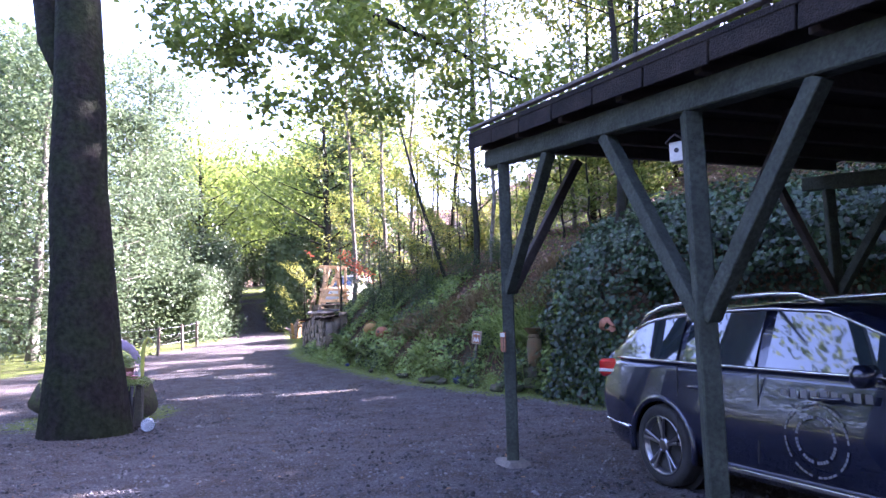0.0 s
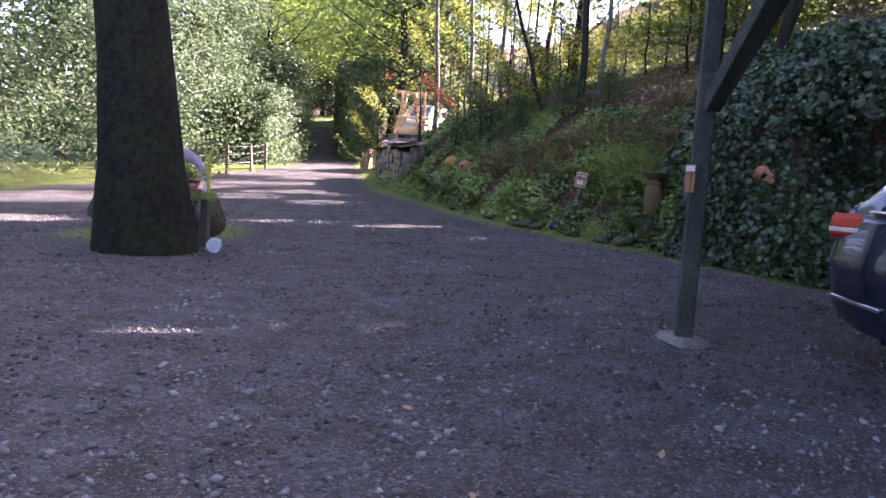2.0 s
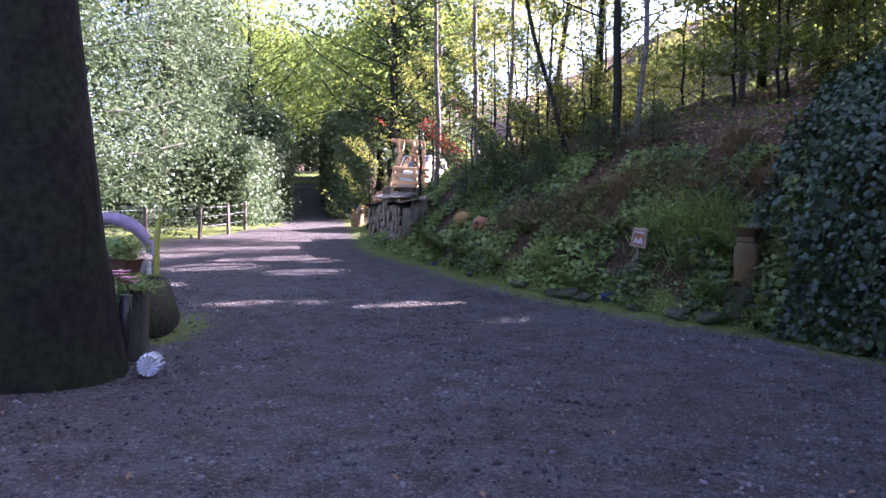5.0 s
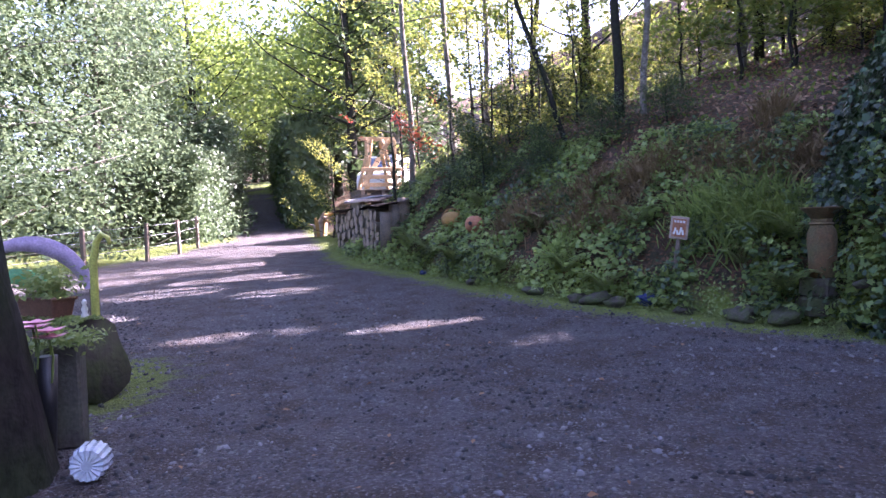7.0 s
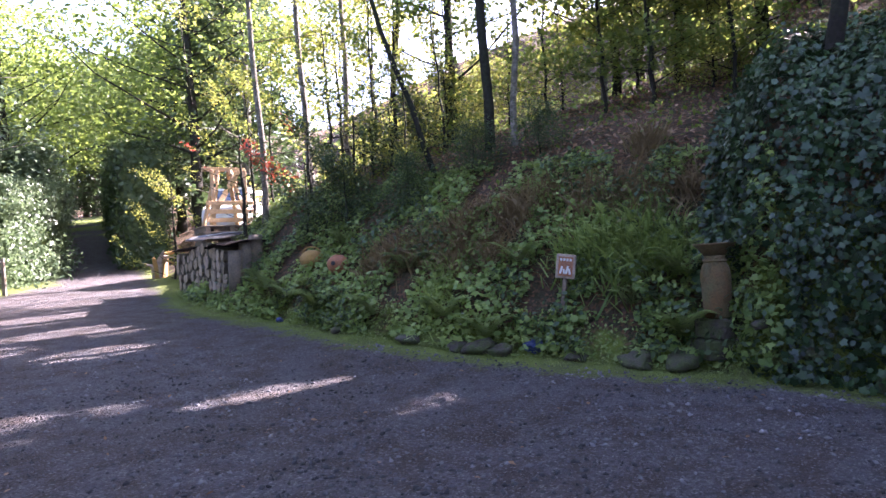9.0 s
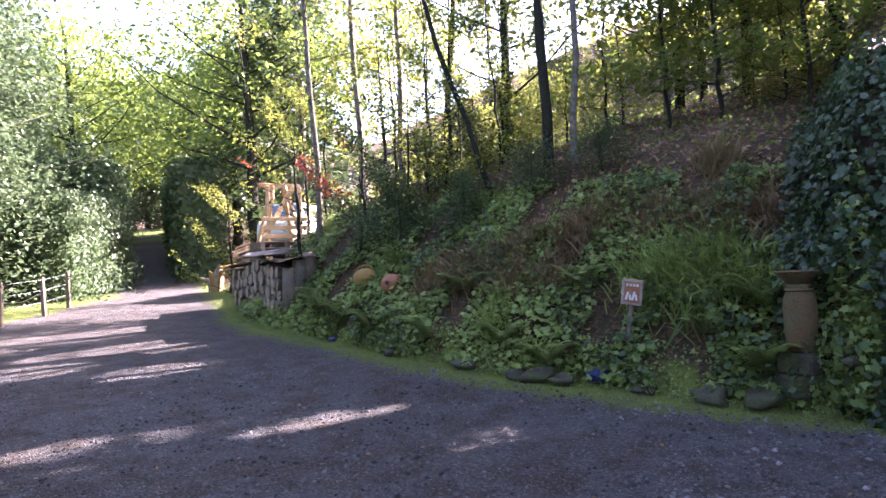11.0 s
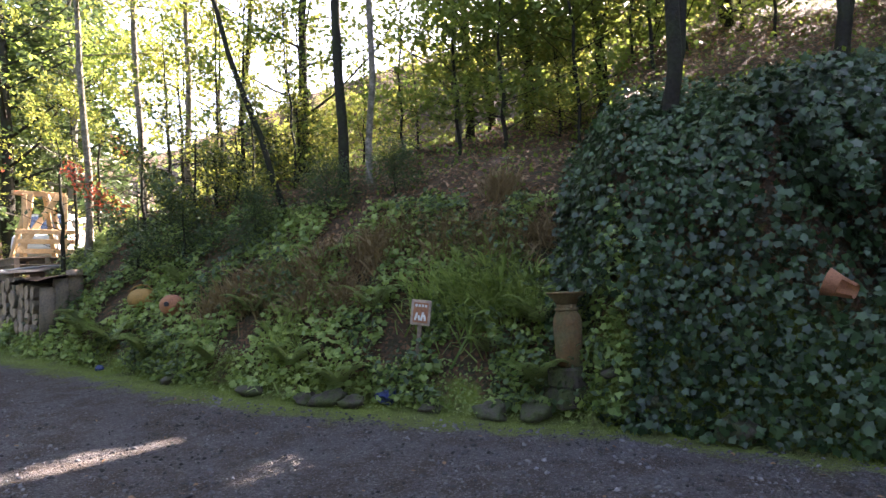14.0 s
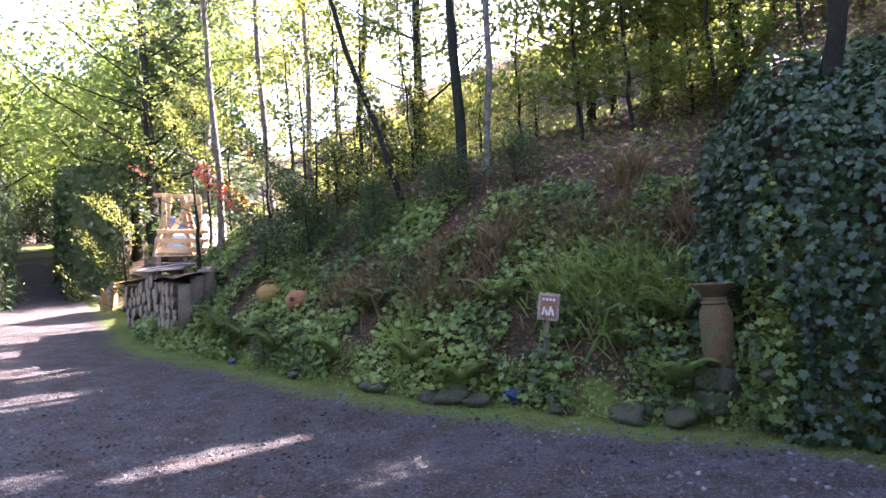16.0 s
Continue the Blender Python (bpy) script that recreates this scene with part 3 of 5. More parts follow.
def thin_crown(ob):
    """Take out the leaves that would shade the sunlit places."""
    me = ob.data
    co = np.empty(len(me.vertices) * 3, np.float32)
    me.vertices.foreach_get("co", co)
    k = len(LEAF)
    co = co.reshape(-1, k, 3)
    m = np.array(ob.matrix_world)
    hit = in_gap(co.mean(1) @ m[:3, :3].T + m[:3, 3])
    if not hit.any():
        return
    keep = co[~hit]
    n = len(keep)
    new_me = bpy.data.meshes.new(me.name)
    new_me.vertices.add(n * k)
    new_me.vertices.foreach_set("co", keep.ravel())
    flat = np.array(LEAF_FACES).ravel()
    loops = (np.arange(n)[:, None] * k + flat[None]).ravel()
    new_me.loops.add(len(loops))
    new_me.loops.foreach_set("vertex_index", loops.astype(np.int32))
    new_me.polygons.add(n * len(LEAF_FACES))
    new_me.polygons.foreach_set("loop_start", np.arange(0, len(loops), 3).astype(np.int32))
    new_me.update(calc_edges=True)
    new_me.materials.append(me.materials[0])
    ob.data = new_me


bpy.context.view_layer.update()
for ob in list(scene.objects):
    if ob.type == "MESH" and (ob.name.startswith("crown") or ob.name.startswith("bough_foliage")):
        thin_crown(ob)

# ---- carport ----
M_PAINT = mat("green_grey_paint", (0.052, 0.062, 0.05), 0.8, vary=0.35, scale=5, fine=40, bump=0.4, other=(0.034, 0.042, 0.033), spec=0.2)
M_ROOF = mat("roof_felt", (0.018, 0.016, 0.016), 0.95, scale=4, fine=80, bump=0.6, other=(0.032, 0.026, 0.023), spec=0.15)
M_BOARD = mat("dark_board", (0.045, 0.035, 0.03), 0.8, scale=3, fine=25, bump=0.4)
M_CONC = mat("concrete", (0.14, 0.125, 0.11), 0.9, scale=5, fine=40, bump=0.5)
M_TERRA = mat("terracotta", (0.27, 0.105, 0.05), 0.8, scale=6, fine=50, bump=0.3, other=(0.28, 0.12, 0.06))
M_WHITE = mat("white_paint", (0.55, 0.54, 0.5), 0.6, scale=5, fine=40, bump=0.1, vary=0.1)
M_BLACK = mat("black_plastic", (0.012, 0.012, 0.013), 0.5, bump=0.1)
A0, B0 = Vector((2.15, 5.38, 0)), Vector((3.43, 2.9, 0))
LINE = (B0 - A0).normalized()
INW = Vector((-LINE.y, LINE.x, 0))
PITCH = (B0 - A0).length
TOP = 3.03
FALL = -0.125


def up(p, z):
    """A point z above the wall plate's underside, which falls along the front."""
    p = Vector(p)
    return Vector((p.x, p.y, TOP + FALL * (p - A0).dot(LINE) + z))


def carport():
    t = thing("carport", pose(0, 0, 0), "open timber carport with grey-green posts and dark felt roof", "carport")
    for row in (0, 1):
        for i in range(3):
            p = A0 + LINE * PITCH * i + INW * 4.6 * row
            z0 = 0.0
            part("post", bar(p + Vector((0, 0, z0 + 0.02)), up(p, 0), 0.12, 0.12, 0.01), M_PAINT, t)
            bm = bmesh.new()
            cube(bm, (0.42, 0.3, 0.22), Matrix.Translation(p + Vector((0, 0, -0.06))) @ Matrix.Rotation(math.atan2(LINE.y, LINE.x), 4, "Z"), 0.05)
            part("footing", bm, M_CONC, t, "rough concrete footing")
            foot = up(p, -1.33)
            for sgn in (-1, 1):
                if i == 0 and sgn < 0:
                    continue
                part("brace", bar(foot + LINE * 0.03 * sgn, up(p + LINE * sgn * 0.95, 0), 0.1, 0.1), M_PAINT, t)
            part("brace", bar(foot + INW * (0.05 - 0.1 * row), up(p + INW * (0.9 - 1.8 * row), 0.1), 0.09, 0.09), M_BOARD, t)
        o = INW * 4.6 * row
        part("beam", bar(up(A0 - LINE * 0.34 + o, 0.09), up(A0 + LINE * PITCH * 2.2 + o, 0.09), 0.13, 0.18, 0.01), M_PAINT, t)
    for i in range(9):
        p = A0 + LINE * (-0.2 + i * PITCH * 0.29)
        part("rafter", bar(up(p - INW * 0.15, 0.25), up(p + INW * 5.0, 0.36), 0.07, 0.14), M_BOARD, t)
    q = Matrix((( LINE.x, INW.x, 0, 0), (LINE.y, INW.y, 0, 0), (0, 0, 1, 0), (0, 0, 0, 1)))
    mid = A0 + LINE * (PITCH * 1.1 - 0.15) + INW * 2.48
    part("roof", box((PITCH * 2.2 + 0.5, 5.4, 0.05), Matrix.Translation(up(mid, 0.41)) @ q @ Matrix.Rotation(-math.atan(FALL), 4, "Y") @ Matrix.Rotation(0.02, 4, "X")), M_ROOF, t)
    e0, e1 = A0 - LINE * 0.42 - INW * 0.2, A0 + LINE * (PITCH * 2.2 + 0.1) - INW * 0.2
    n = 11
    for i in range(n):
        part("fascia_shingle", bar(up(e0.lerp(e1, i / n), 0.29), up(e0.lerp(e1, (i + 0.97) / n), 0.29), 0.025, 0.17 + 0.012 * (i % 3), 0.004), M_ROOF, t)
    part("eaves_trim", bar(up(e0, 0.43), up(e1, 0.43), 0.06, 0.03, 0.004), M_CONC, t, "pale metal eaves trim")
    return t


carport()


def face_matrix(p, out):
    """A frame at p whose y axis points along out."""
    out = Vector(out).normalized()
    x = out.cross(Vector((0, 0, 1))).normalized()
    return Matrix(((x.x, out.x, 0, p[0]), (x.y, out.y, 0, p[1]), (x.z, out.z, 1, p[2]), (0, 0, 0, 1)))


t = thing("post_plaque", face_matrix(A0 - INW * 0.068 - LINE * 0.0 + Vector((0, 0, 1.2)), -INW), "small terracotta and white plaque nailed to the carport post", "sign")
part("plate", box((0.11, 0.012, 0.2), Matrix(), 0.003), M_TERRA, t)
part("caption", box((0.1, 0.004, 0.04), pose(0, 0.008, 0.07), 0.001), M_WHITE, t, "white strip")
for i, (h, o, s) in enumerate(((2.45, 0.0, 0.75), (2.25, -0.12, 0.62))):
    t = thing("birdhouse", face_matrix(B0 - LINE * (0.14 + 0.02 * i) - INW * (0.0 + o) + Vector((0, 0, h)), (-0.5, -0.86, 0)) @ Matrix.Diagonal((s, s, s, 1)), "small white wooden birdhouse fixed to the carport post", "birdhouse", "birdhouses on the post")
    part("body", box((0.13, 0.12, 0.18)), M_WHITE, t)
    for sg in (-1, 1):
        part("roof_board", box((0.11, 0.17, 0.015), pose(sg * 0.042, 0.01, 0.115, 0, sg * 38, 0), 0.003), M_BOARD, t)
    part("entrance_hole", lathe([(0.022, 0), (0.022, 0.006)], 14, m=pose(0, 0.058, 0.01, -90)), M_BLACK, t)

# ---- car ----
M_CAR = mat("navy_car_paint", (0.012, 0.016, 0.035), 0.22, 0.3, vary=0.05, bump=0.0, coat=1.0)
M_CHROME = mat("brushed_chrome", (0.75, 0.75, 0.76), 0.22, 1.0, vary=0.05, bump=0.02)
M_RUBBER = mat("tyre_rubber", (0.018, 0.018, 0.019), 0.85, bump=0.3)
M_RIM = mat("alloy", (0.30, 0.30, 0.32), 0.3, 1.0, vary=0.08, bump=0.02)
M_RED = mat("red_lens", (0.55, 0.02, 0.02), 0.15, vary=0.1, bump=0.0, coat=1.0)
M_GLASS = mat("dark_tinted_glass", (0.02, 0.03, 0.035), 0.03, 0.0, vary=0.05, bump=0.0, spec=1.0, coat=1.0)
M_DECAL = mat("grey_decal", (0.16, 0.16, 0.17), 0.6, vary=0.1, bump=0.0)
WB, WR, HW = 2.71, 0.335, 0.905


def car():
    """An estate car; x forward from the rear axle, y to its left."""
    t = thing("estate_car", pose(4.2, 4.87, 0, 0, 0, -62.2), "dark navy estate car with roof rails under the carport", "car")
    xs = np.linspace(-0.96, 3.80, 96)
    belt = lambda x: float(np.interp(x, (-0.96, -0.6, 1.2, 2.2, 2.6, 3.5, 3.8), (1.0, 1.02, 0.98, 0.95, 0.92, 0.80, 0.66)))
    half = lambda x: HW * float(np.interp(x, (-0.96, -0.88, -0.6, 0, 2.8, 3.4, 3.7, 3.8), (0.86, 0.93, 0.98, 1, 1, 0.95, 0.83, 0.72)))
    floor_z = lambda x: float(np.interp(x, (-0.96, -0.7, -0.3, 3.3, 3.8), (0.36, 0.27, 0.22, 0.2, 0.28)))
    bm = bmesh.new()
    rows = 15
    rings = []
    for x in xs:
        b, w, f = belt(x), half(x), floor_z(x)
        ring = []
        for k in range(rows):
            q = k / (rows - 1)
            z = f + (b - f) * q
            bulge = 0.90 + 0.10 * math.sin(min(1, q * 1.9) * math.pi / 2) - 0.085 * max(0, q - 0.55) ** 1.2 / 0.4
            ring.append((w * bulge, z))
        ring.append((w * 0.55, b + 0.035 + (0.03 if x > 2.3 else 0)))
        full = [(y, z) for y, z in ring] + [(-y, z) for y, z in ring[::-1]]
        rings.append([bm.verts.new((x, y, z)) for y, z in full])
    n = len(rings[0])
    for r0, r1 in zip(rings, rings[1:]):
        for k in range(n):
            q = (r0[k], r0[(k + 1) % n], r1[(k + 1) % n], r1[k])
            c = sum((v.co for v in q), Vector()) / 4
            if abs(c.y) > 0.5 and min(math.hypot(c.x - wx, c.z - WR) for wx in (0, WB)) < WR + 0.045:
                continue
            bm.faces.new(q)
    bm.faces.new(rings[0])
    bm.faces.new(rings[-1][::-1])
    body = part("body", bm, M_CAR, t, smooth=True)
    roof_z = lambda x: float(np.interp(x, (-0.82, -0.6, -0.3, 0.3, 1.0, 1.5, 2.0, 2.45), (1.08, 1.32, 1.43, 1.475, 1.48, 1.44, 1.25, 0.98)))
    cx = np.linspace(-0.86, 2.5, 40)
    bm, gl = bmesh.new(), bmesh.new()
    prev = None
    for x in cx:
        b, r = belt(x) - 0.01, max(roof_z(x), belt(x) + 0.02)
        wb, wr = half(x) * 0.915, 0.63 - 0.05 * abs(x - 0.6) / 1.9
        wr = wb + (wr - wb) * (r - b) / (1.475 - 0.97)
        ring = [(wb, b), (wb + (wr - wb) * 0.5 + 0.012, (b + r) / 2), (wr, r - 0.05 * (r - b) / 0.5), (wr * 0.85, r - 0.008), (wr * 0.4, r + 0.012)]
        ring = ring + [(-y, z) for y, z in ring[::-1]]
        cur = [bm.verts.new((x, y, z)) for y, z in ring]
        if prev:
            for k in range(9):
                bm.faces.new((prev[k], prev[k + 1], cur[k + 1], cur[k]))
        else:
            bm.faces.new(cur)
        prev = cur
    bm.faces.new(prev[::-1])
    part("cabin", bm, M_CAR, t, smooth=True)
    side = lambda x, q: (lambda b, r: (x, b + (r - b) * q))(belt(x) + 0.03, roof_z(x) - 0.07)

    def y_at(x, z):
        b, r = belt(x) - 0.01, roof_z(x)
        wb, wr = half(x) * 0.915, 0.63 - 0.05 * abs(x - 0.6) / 1.9
        wr = wb + (wr - wb) * (r - b) / (1.475 - 0.97)
        return wb + (wr - wb) * (z - b) / max(0.02, r - b) + 0.02

    for sg in (-1, 1):
        for x0, x1, s0, s1 in ((-0.60, 0.16, 0.14, 0), (0.24, 0.98, 0, 0), (1.08, 2.1, 0, 0.0)):
            gl, prev = bmesh.new(), None
            for i in range(13):
                x = x0 + (x1 - x0) * i / 12
                col = []
                for q in (0, 0.5, 1):
                    xx, z = side(x + s0 * q * (1 - i / 12), q)
                    col.append(gl.verts.new((xx, sg * y_at(xx, z), z)))
                if prev:
                    for k in (0, 1):
                        gl.faces.new((prev[k], prev[k + 1], col[k + 1], col[k]))
                prev = col
            part("side_window", gl, M_GLASS, t, "dark glass reflecting the sky", smooth=True)
        for q, nm in ((-0.03, "window_strip"), (1.04, "window_strip")):
            bm = bmesh.new()
            pts = []
            for x in np.linspace(-0.66 + max(0, q) * 0.16, 2.2, 20):
                xx, z = side(x, q)
                pts.append((xx, sg * (y_at(xx, z) + 0.004), z))
            tube(bm, pts, [0.012] * 20, 6)
            part(nm, bm, M_CHROME, t, "chrome strip", smooth=True)
        bm = bmesh.new()
        pts = [(x, sg * 0.60, roof_z(x) + (0.055 if 0.05 < i < 10.5 else 0.0)) for i, x in enumerate(np.linspace(-0.62, 1.4, 12))]
        tube(bm, pts, [0.02] * 12, 8)
        part("roof_rail", bm, M_CHROME, t, "silver roof rail", smooth=True)
        for x in (0.5, 1.62):
            hb = bmesh.new()
            tube(hb, [(x - 0.11, sg * (half(x) + 0.0), 0.835), (x - 0.08, sg * (half(x) + 0.035), 0.84), (x + 0.08, sg * (half(x) + 0.035), 0.845), (x + 0.11, sg * half(x), 0.845)], [0.014] * 4, 8)
            part("door_handle", hb, M_CAR, t, smooth=True)
        for x in (0.2, 1.03, 2.1):
            part("door_gap", bar((x, sg * (half(x) * 0.998), 0.36), (x + 0.02, sg * (half(x) * 0.962), belt(x) - 0.01), 0.008, 0.008, 0), M_BLACK, t)
        part("sill_strip", bar((0.5, sg * (HW * 0.945), 0.27), (2.25, sg * (HW * 0.945), 0.26), 0.03, 0.03, 0.006), M_CHROME, t, "chrome sill strip")
        part("bumper_strip", bar((-0.9, sg * HW * 0.875, 0.46), (-0.45, sg * HW * 0.965, 0.43), 0.03, 0.028, 0.006), M_CHROME, t, "chrome bumper strip")
        tl = bmesh.new()
        cube(tl, (0.26, 0.10, 0.17), Matrix.Translation((-0.83, sg * HW * 0.86, 0.94)) @ Matrix.Rotation(sg * -0.2, 4, "Z"), 0.03)
        tlo = part("tail_light", tl, M_RED, t, "red tail light")
        part("reversing_lens", box((0.2, 0.012, 0.03), pose(-0.83, sg * HW * 0.922, 0.915, 0, 0, sg * -11), 0.004), M_WHITE, tlo)
        part("mirror", box((0.12, 0.2, 0.13), pose(1.95, sg * 1.0, 1.0), 0.04), M_CAR, t, smooth=True)
        for wx in (0, WB):
            w = thing("wheel", pose(wx, sg * 0.79, WR, 0, 0, 0 if sg < 0 else 180), "alloy wheel", "")
            w.parent = t
            del w["label"]
            rot = Matrix.Rotation(radians(90), 4, "X")
            part("tyre", lathe([(0.22, -0.1), (0.30, -0.11), (0.33, -0.085), (WR, -0.04), (WR, 0.04), (0.33, 0.085), (0.30, 0.11), (0.235, 0.1), (0.225, 0.06)], 36, m=rot), M_RUBBER, w, smooth=True)
            part("rim", lathe([(0.2, 0.02), (0.2, 0.03), (0.225, 0.1), (0.238, 0.108), (0.238, 0.09), (0.225, -0.05)], 36, m=rot), M_RIM, w, smooth=True)
            part("hub", lathe([(0.06, 0.02), (0.06, 0.085), (0.045, 0.095), (0.02, 0.097)], 16, m=rot), M_RIM, w)
            part("brake_disc", lathe([(0.19, 0.0), (0.19, 0.015)], 24, m=rot), M_BLACK, w)
            for k in range(5):
                for o in (-0.13, 0.13):
                    an = k * math.tau / 5 + 0.3
                    p0 = Vector((math.cos(an) * 0.05, -0.085, math.sin(an) * 0.05))
                    p1 = Vector((math.cos(an + o) * 0.228, -0.1, math.sin(an + o) * 0.228))
                    part("spoke", bar(p0, p1, 0.022, 0.024, 0.004), M_RIM, w)
            bm = bmesh.new()
            arc = [(wx + math.cos(a) * (WR + 0.05), sg * (half(wx) * 0.985), WR + math.sin(a) * (WR + 0.05)) for a in np.linspace(-0.25, math.pi + 0.25, 22)]
            tube(bm, arc, [0.028] * 22, 6)
            part("wheel_arch", bm, M_CAR, t, smooth=True)
            part("arch_liner", lathe([(WR + 0.05, -0.12), (WR + 0.05, 0.10)], 24, m=pose(wx, sg * 0.66, WR, 90)), M_BLACK, t)
    # a round emblem and a line of lettering on the front door
    for r, wd in ((0.235, 0.014), (0.15, 0.02)):
        bm = bmesh.new()
        n = 40
        for i in range(n):
            if (i % 5) > 3:
                continue
            a0, a1 = i * math.tau / n, (i + 0.8) * math.tau / n
            vs = [bm.verts.new((1.5 + math.cos(a) * rr, -HW * 1.002, 0.58 + math.sin(a) * rr)) for a, rr in ((a0, r), (a1, r), (a1, r - wd), (a0, r - wd))]
            bm.faces.new(vs)
        part("door_emblem", bm, M_DECAL, t, "pale round emblem")
    bm = bmesh.new()
    for i in range(9):
        cube(bm, (0.045, 0.004, 0.055 if i % 3 else 0.04), Matrix.Translation((1.28 + i * 0.075, -HW * 0.99, 0.86)))
    part("door_lettering", bm, M_DECAL, t, "pale lettering")
    part("number_plate", box((0.012, 0.5, 0.11), pose(-0.972, 0, 0.75), 0.004), M_WHITE, t)
    part("rear_window", box((0.012, 1.1, 0.34), pose(-0.74, 0, 1.2, 0, 30, 0), 0.004), M_GLASS, t)
    return t


car()

# ---- growth on the bank ----


def scatter(n, xr, yr, keep, rng):
    """Points on the ground, even over its slopes, and the way it faces there."""
    out, nor = [], []
    have = 0
    while have < n:
        x, y = rng.uniform(*xr, 6000), rng.uniform(*yr, 6000)
        d, s = verge(x, y)
        ok = keep(x, y, d, s)
        x, y = x[ok], y[ok]
        z = height(x, y)
        dx, dy = (height(x + 0.03, y) - z) / 0.03, (height(x, y + 0.03) - z) / 0.03
        g = np.sqrt(1 + dx * dx + dy * dy)
        ok = rng.random(len(x)) < g / 4.5
        x, y, z, dx, dy, g = (q[ok] for q in (x, y, z, dx, dy, g))
        out.append(np.stack([x, y, z], 1))
        nor.append(np.stack([-dx, -dy, np.ones_like(dx)], 1) / g[:, None])
        have += len(x)
    return np.concatenate(out)[:n], np.concatenate(nor)[:n]


rng = np.random.default_rng(8)
p, q = scatter(50000, (1.8, 12), (1, 14.5), lambda x, y, d, s: (d > 0.03) & (d < 2.6) & (s > IVY_FROM - 0.15 + 0.5 * np.sin(d * 5)), rng)
q2 = q.copy()
q2[:, 2] *= 0.4
push = 0.03 + 0.34 * rng.random(len(p)) ** 1.6 + 0.06 * np.sin(p[:, 0] * 3 + p[:, 2] * 4)
p = p + q2 * push[:, None]
dd, ss = verge(p[:, 0], p[:, 1])
low = (p[:, 2] > 0.03) & ((ss < IVY_FROM + 1.8) | (dd < 0.5) | (dd > 1.5) | (rng.random(len(p)) < 0.3))
iv = thing("ivy", pose(0, 0, 0), "thick dark green ivy covering the steep bank", "ivy", kind="stuff")
hang("foliage", leaves("foliage", p[low], q2[low] + (0, 0, 0.25), 0.082, M_IVY, rng, IVY, IVY_FACES, 0.6, 0.45), iv)
p, q = scatter(20000, (2.2, 12), (1, 14.5), lambda x, y, d, s: (d > 1.45) & (d < 2.1) & (s > IVY_FROM + 1.2), rng)
q[:, 2] *= 0.25
p = p + q * rng.uniform(0.05, 1.3, (len(p), 1)) + (0, 0, 0.05)
hang("overhang_foliage", leaves("overhang_foliage", p[p[:, 2] > 2.15], q[p[:, 2] > 2.15] + (0, 0, 0.4), 0.085, M_IVY, rng, IVY, IVY_FACES, 0.55, 0.45), iv)
p, q = scatter(11000, (0.5, 9), (8, 18), lambda x, y, d, s: (d > 1.0) & (d < 4.2) & (s > IVY_FROM - 0.6), rng)
hang("upper_foliage", leaves("upper_foliage", p + q * rng.uniform(0.03, 0.25, (len(p), 1)), q, 0.085, M_IVY, rng, IVY, IVY_FACES, 0.45), iv)

bank = lambda x, y, d, s: (d > 0.22 + 0.1 * np.sin(s * 3)) & (d < 2.6) & (s < IVY_FROM + 0.3) & (np.sin(s * 2.1 + d * 3) + np.sin(s * 5.3 - d * 2) > -0.75 - 0.25 * (d < 1)) & (np.hypot(x - 1.65, y - 13.0) > 0.34 + 0.08 * np.sin(x * 23 + y * 17))
gc = thing("ground_cover", pose(0, 0, 0), "mixed low herbs and creepers on the damp bank", "plants", kind="stuff")
p, q = scatter(22000, (-5.5, 3.6), (11.5, 22), bank, rng)
hang("herb_leaves", leaves("herb_leaves", p + q * rng.uniform(0.01, 0.16, (len(p), 1)), q * 0.6 + (0, 0, 0.6), 0.075, M_HERB, rng, IVY, IVY_FACES, 0.6, 0.6), gc)
p, q = scatter(4500, (-5.5, 3.6), (11.5, 22), lambda x, y, d, s: bank(x, y, d, s) & (np.sin(s * 1.3 + 1) + np.sin(d * 4 + s) > 0.2), rng)
hang("dark_leaves", leaves("dark_leaves", p + q * rng.uniform(0.02, 0.28, (len(p), 1)), q * 0.6 + (0, 0, 0.6), 0.085, M_LEAF_DARK, rng, lean=0.6), gc)
p, q = scatter(6000, (-6, 3.6), (11.5, 24), lambda x, y, d, s: (d > 0.12) & (d < 0.65) & (s < IVY_FROM + 0.5), rng)
hang("creeper_leaves", leaves("creeper_leaves", p + q * rng.uniform(0.0, 0.07, (len(p), 1)), q, 0.05, M_FERN, rng, lean=0.5), gc)
p, q = scatter(9000, (-4, 14), (11, 32), lambda x, y, d, s: (d > 2.0) & (d < 12), rng)
hang("upper_leaves", leaves("upper_leaves", p + (0, 0, 1) * rng.gamma(1.5, 0.09, (len(p), 1)), np.tile((0, 0, 0.7), (len(p), 1)), 0.09, M_LEAF, rng, lean=0.6), gc)
lt = thing("leaf_litter", pose(0, 0, 0), "brown fallen leaves strewn over the slope", "leaves", kind="stuff")
p, q = scatter(15000, (-3, 16), (9, 30), lambda x, y, d, s: (d > 1.6) & (d < 11), rng)
hang("fallen_leaves", leaves("fallen_leaves", p + q * 0.015, q, 0.085, M_LITTER, rng, lean=0.35), lt)
p, q = scatter(420, (-8, 7), (0, 16), lambda x, y, d, s: (d > -9) & (d < -0.1), rng)
hang("drive_leaves", leaves("drive_leaves", p + q * 0.012, q, 0.05, M_LITTER, rng, lean=0.25), lt)

BLADE = np.array([(-0.02, 0, 0), (0.02, 0, 0), (0.016, 0.25, 0.36), (-0.016, 0.25, 0.36), (0, 0.62, 0.45)])
BLADE_FACES = [(0, 1, 2, 3), (3, 2, 4)]


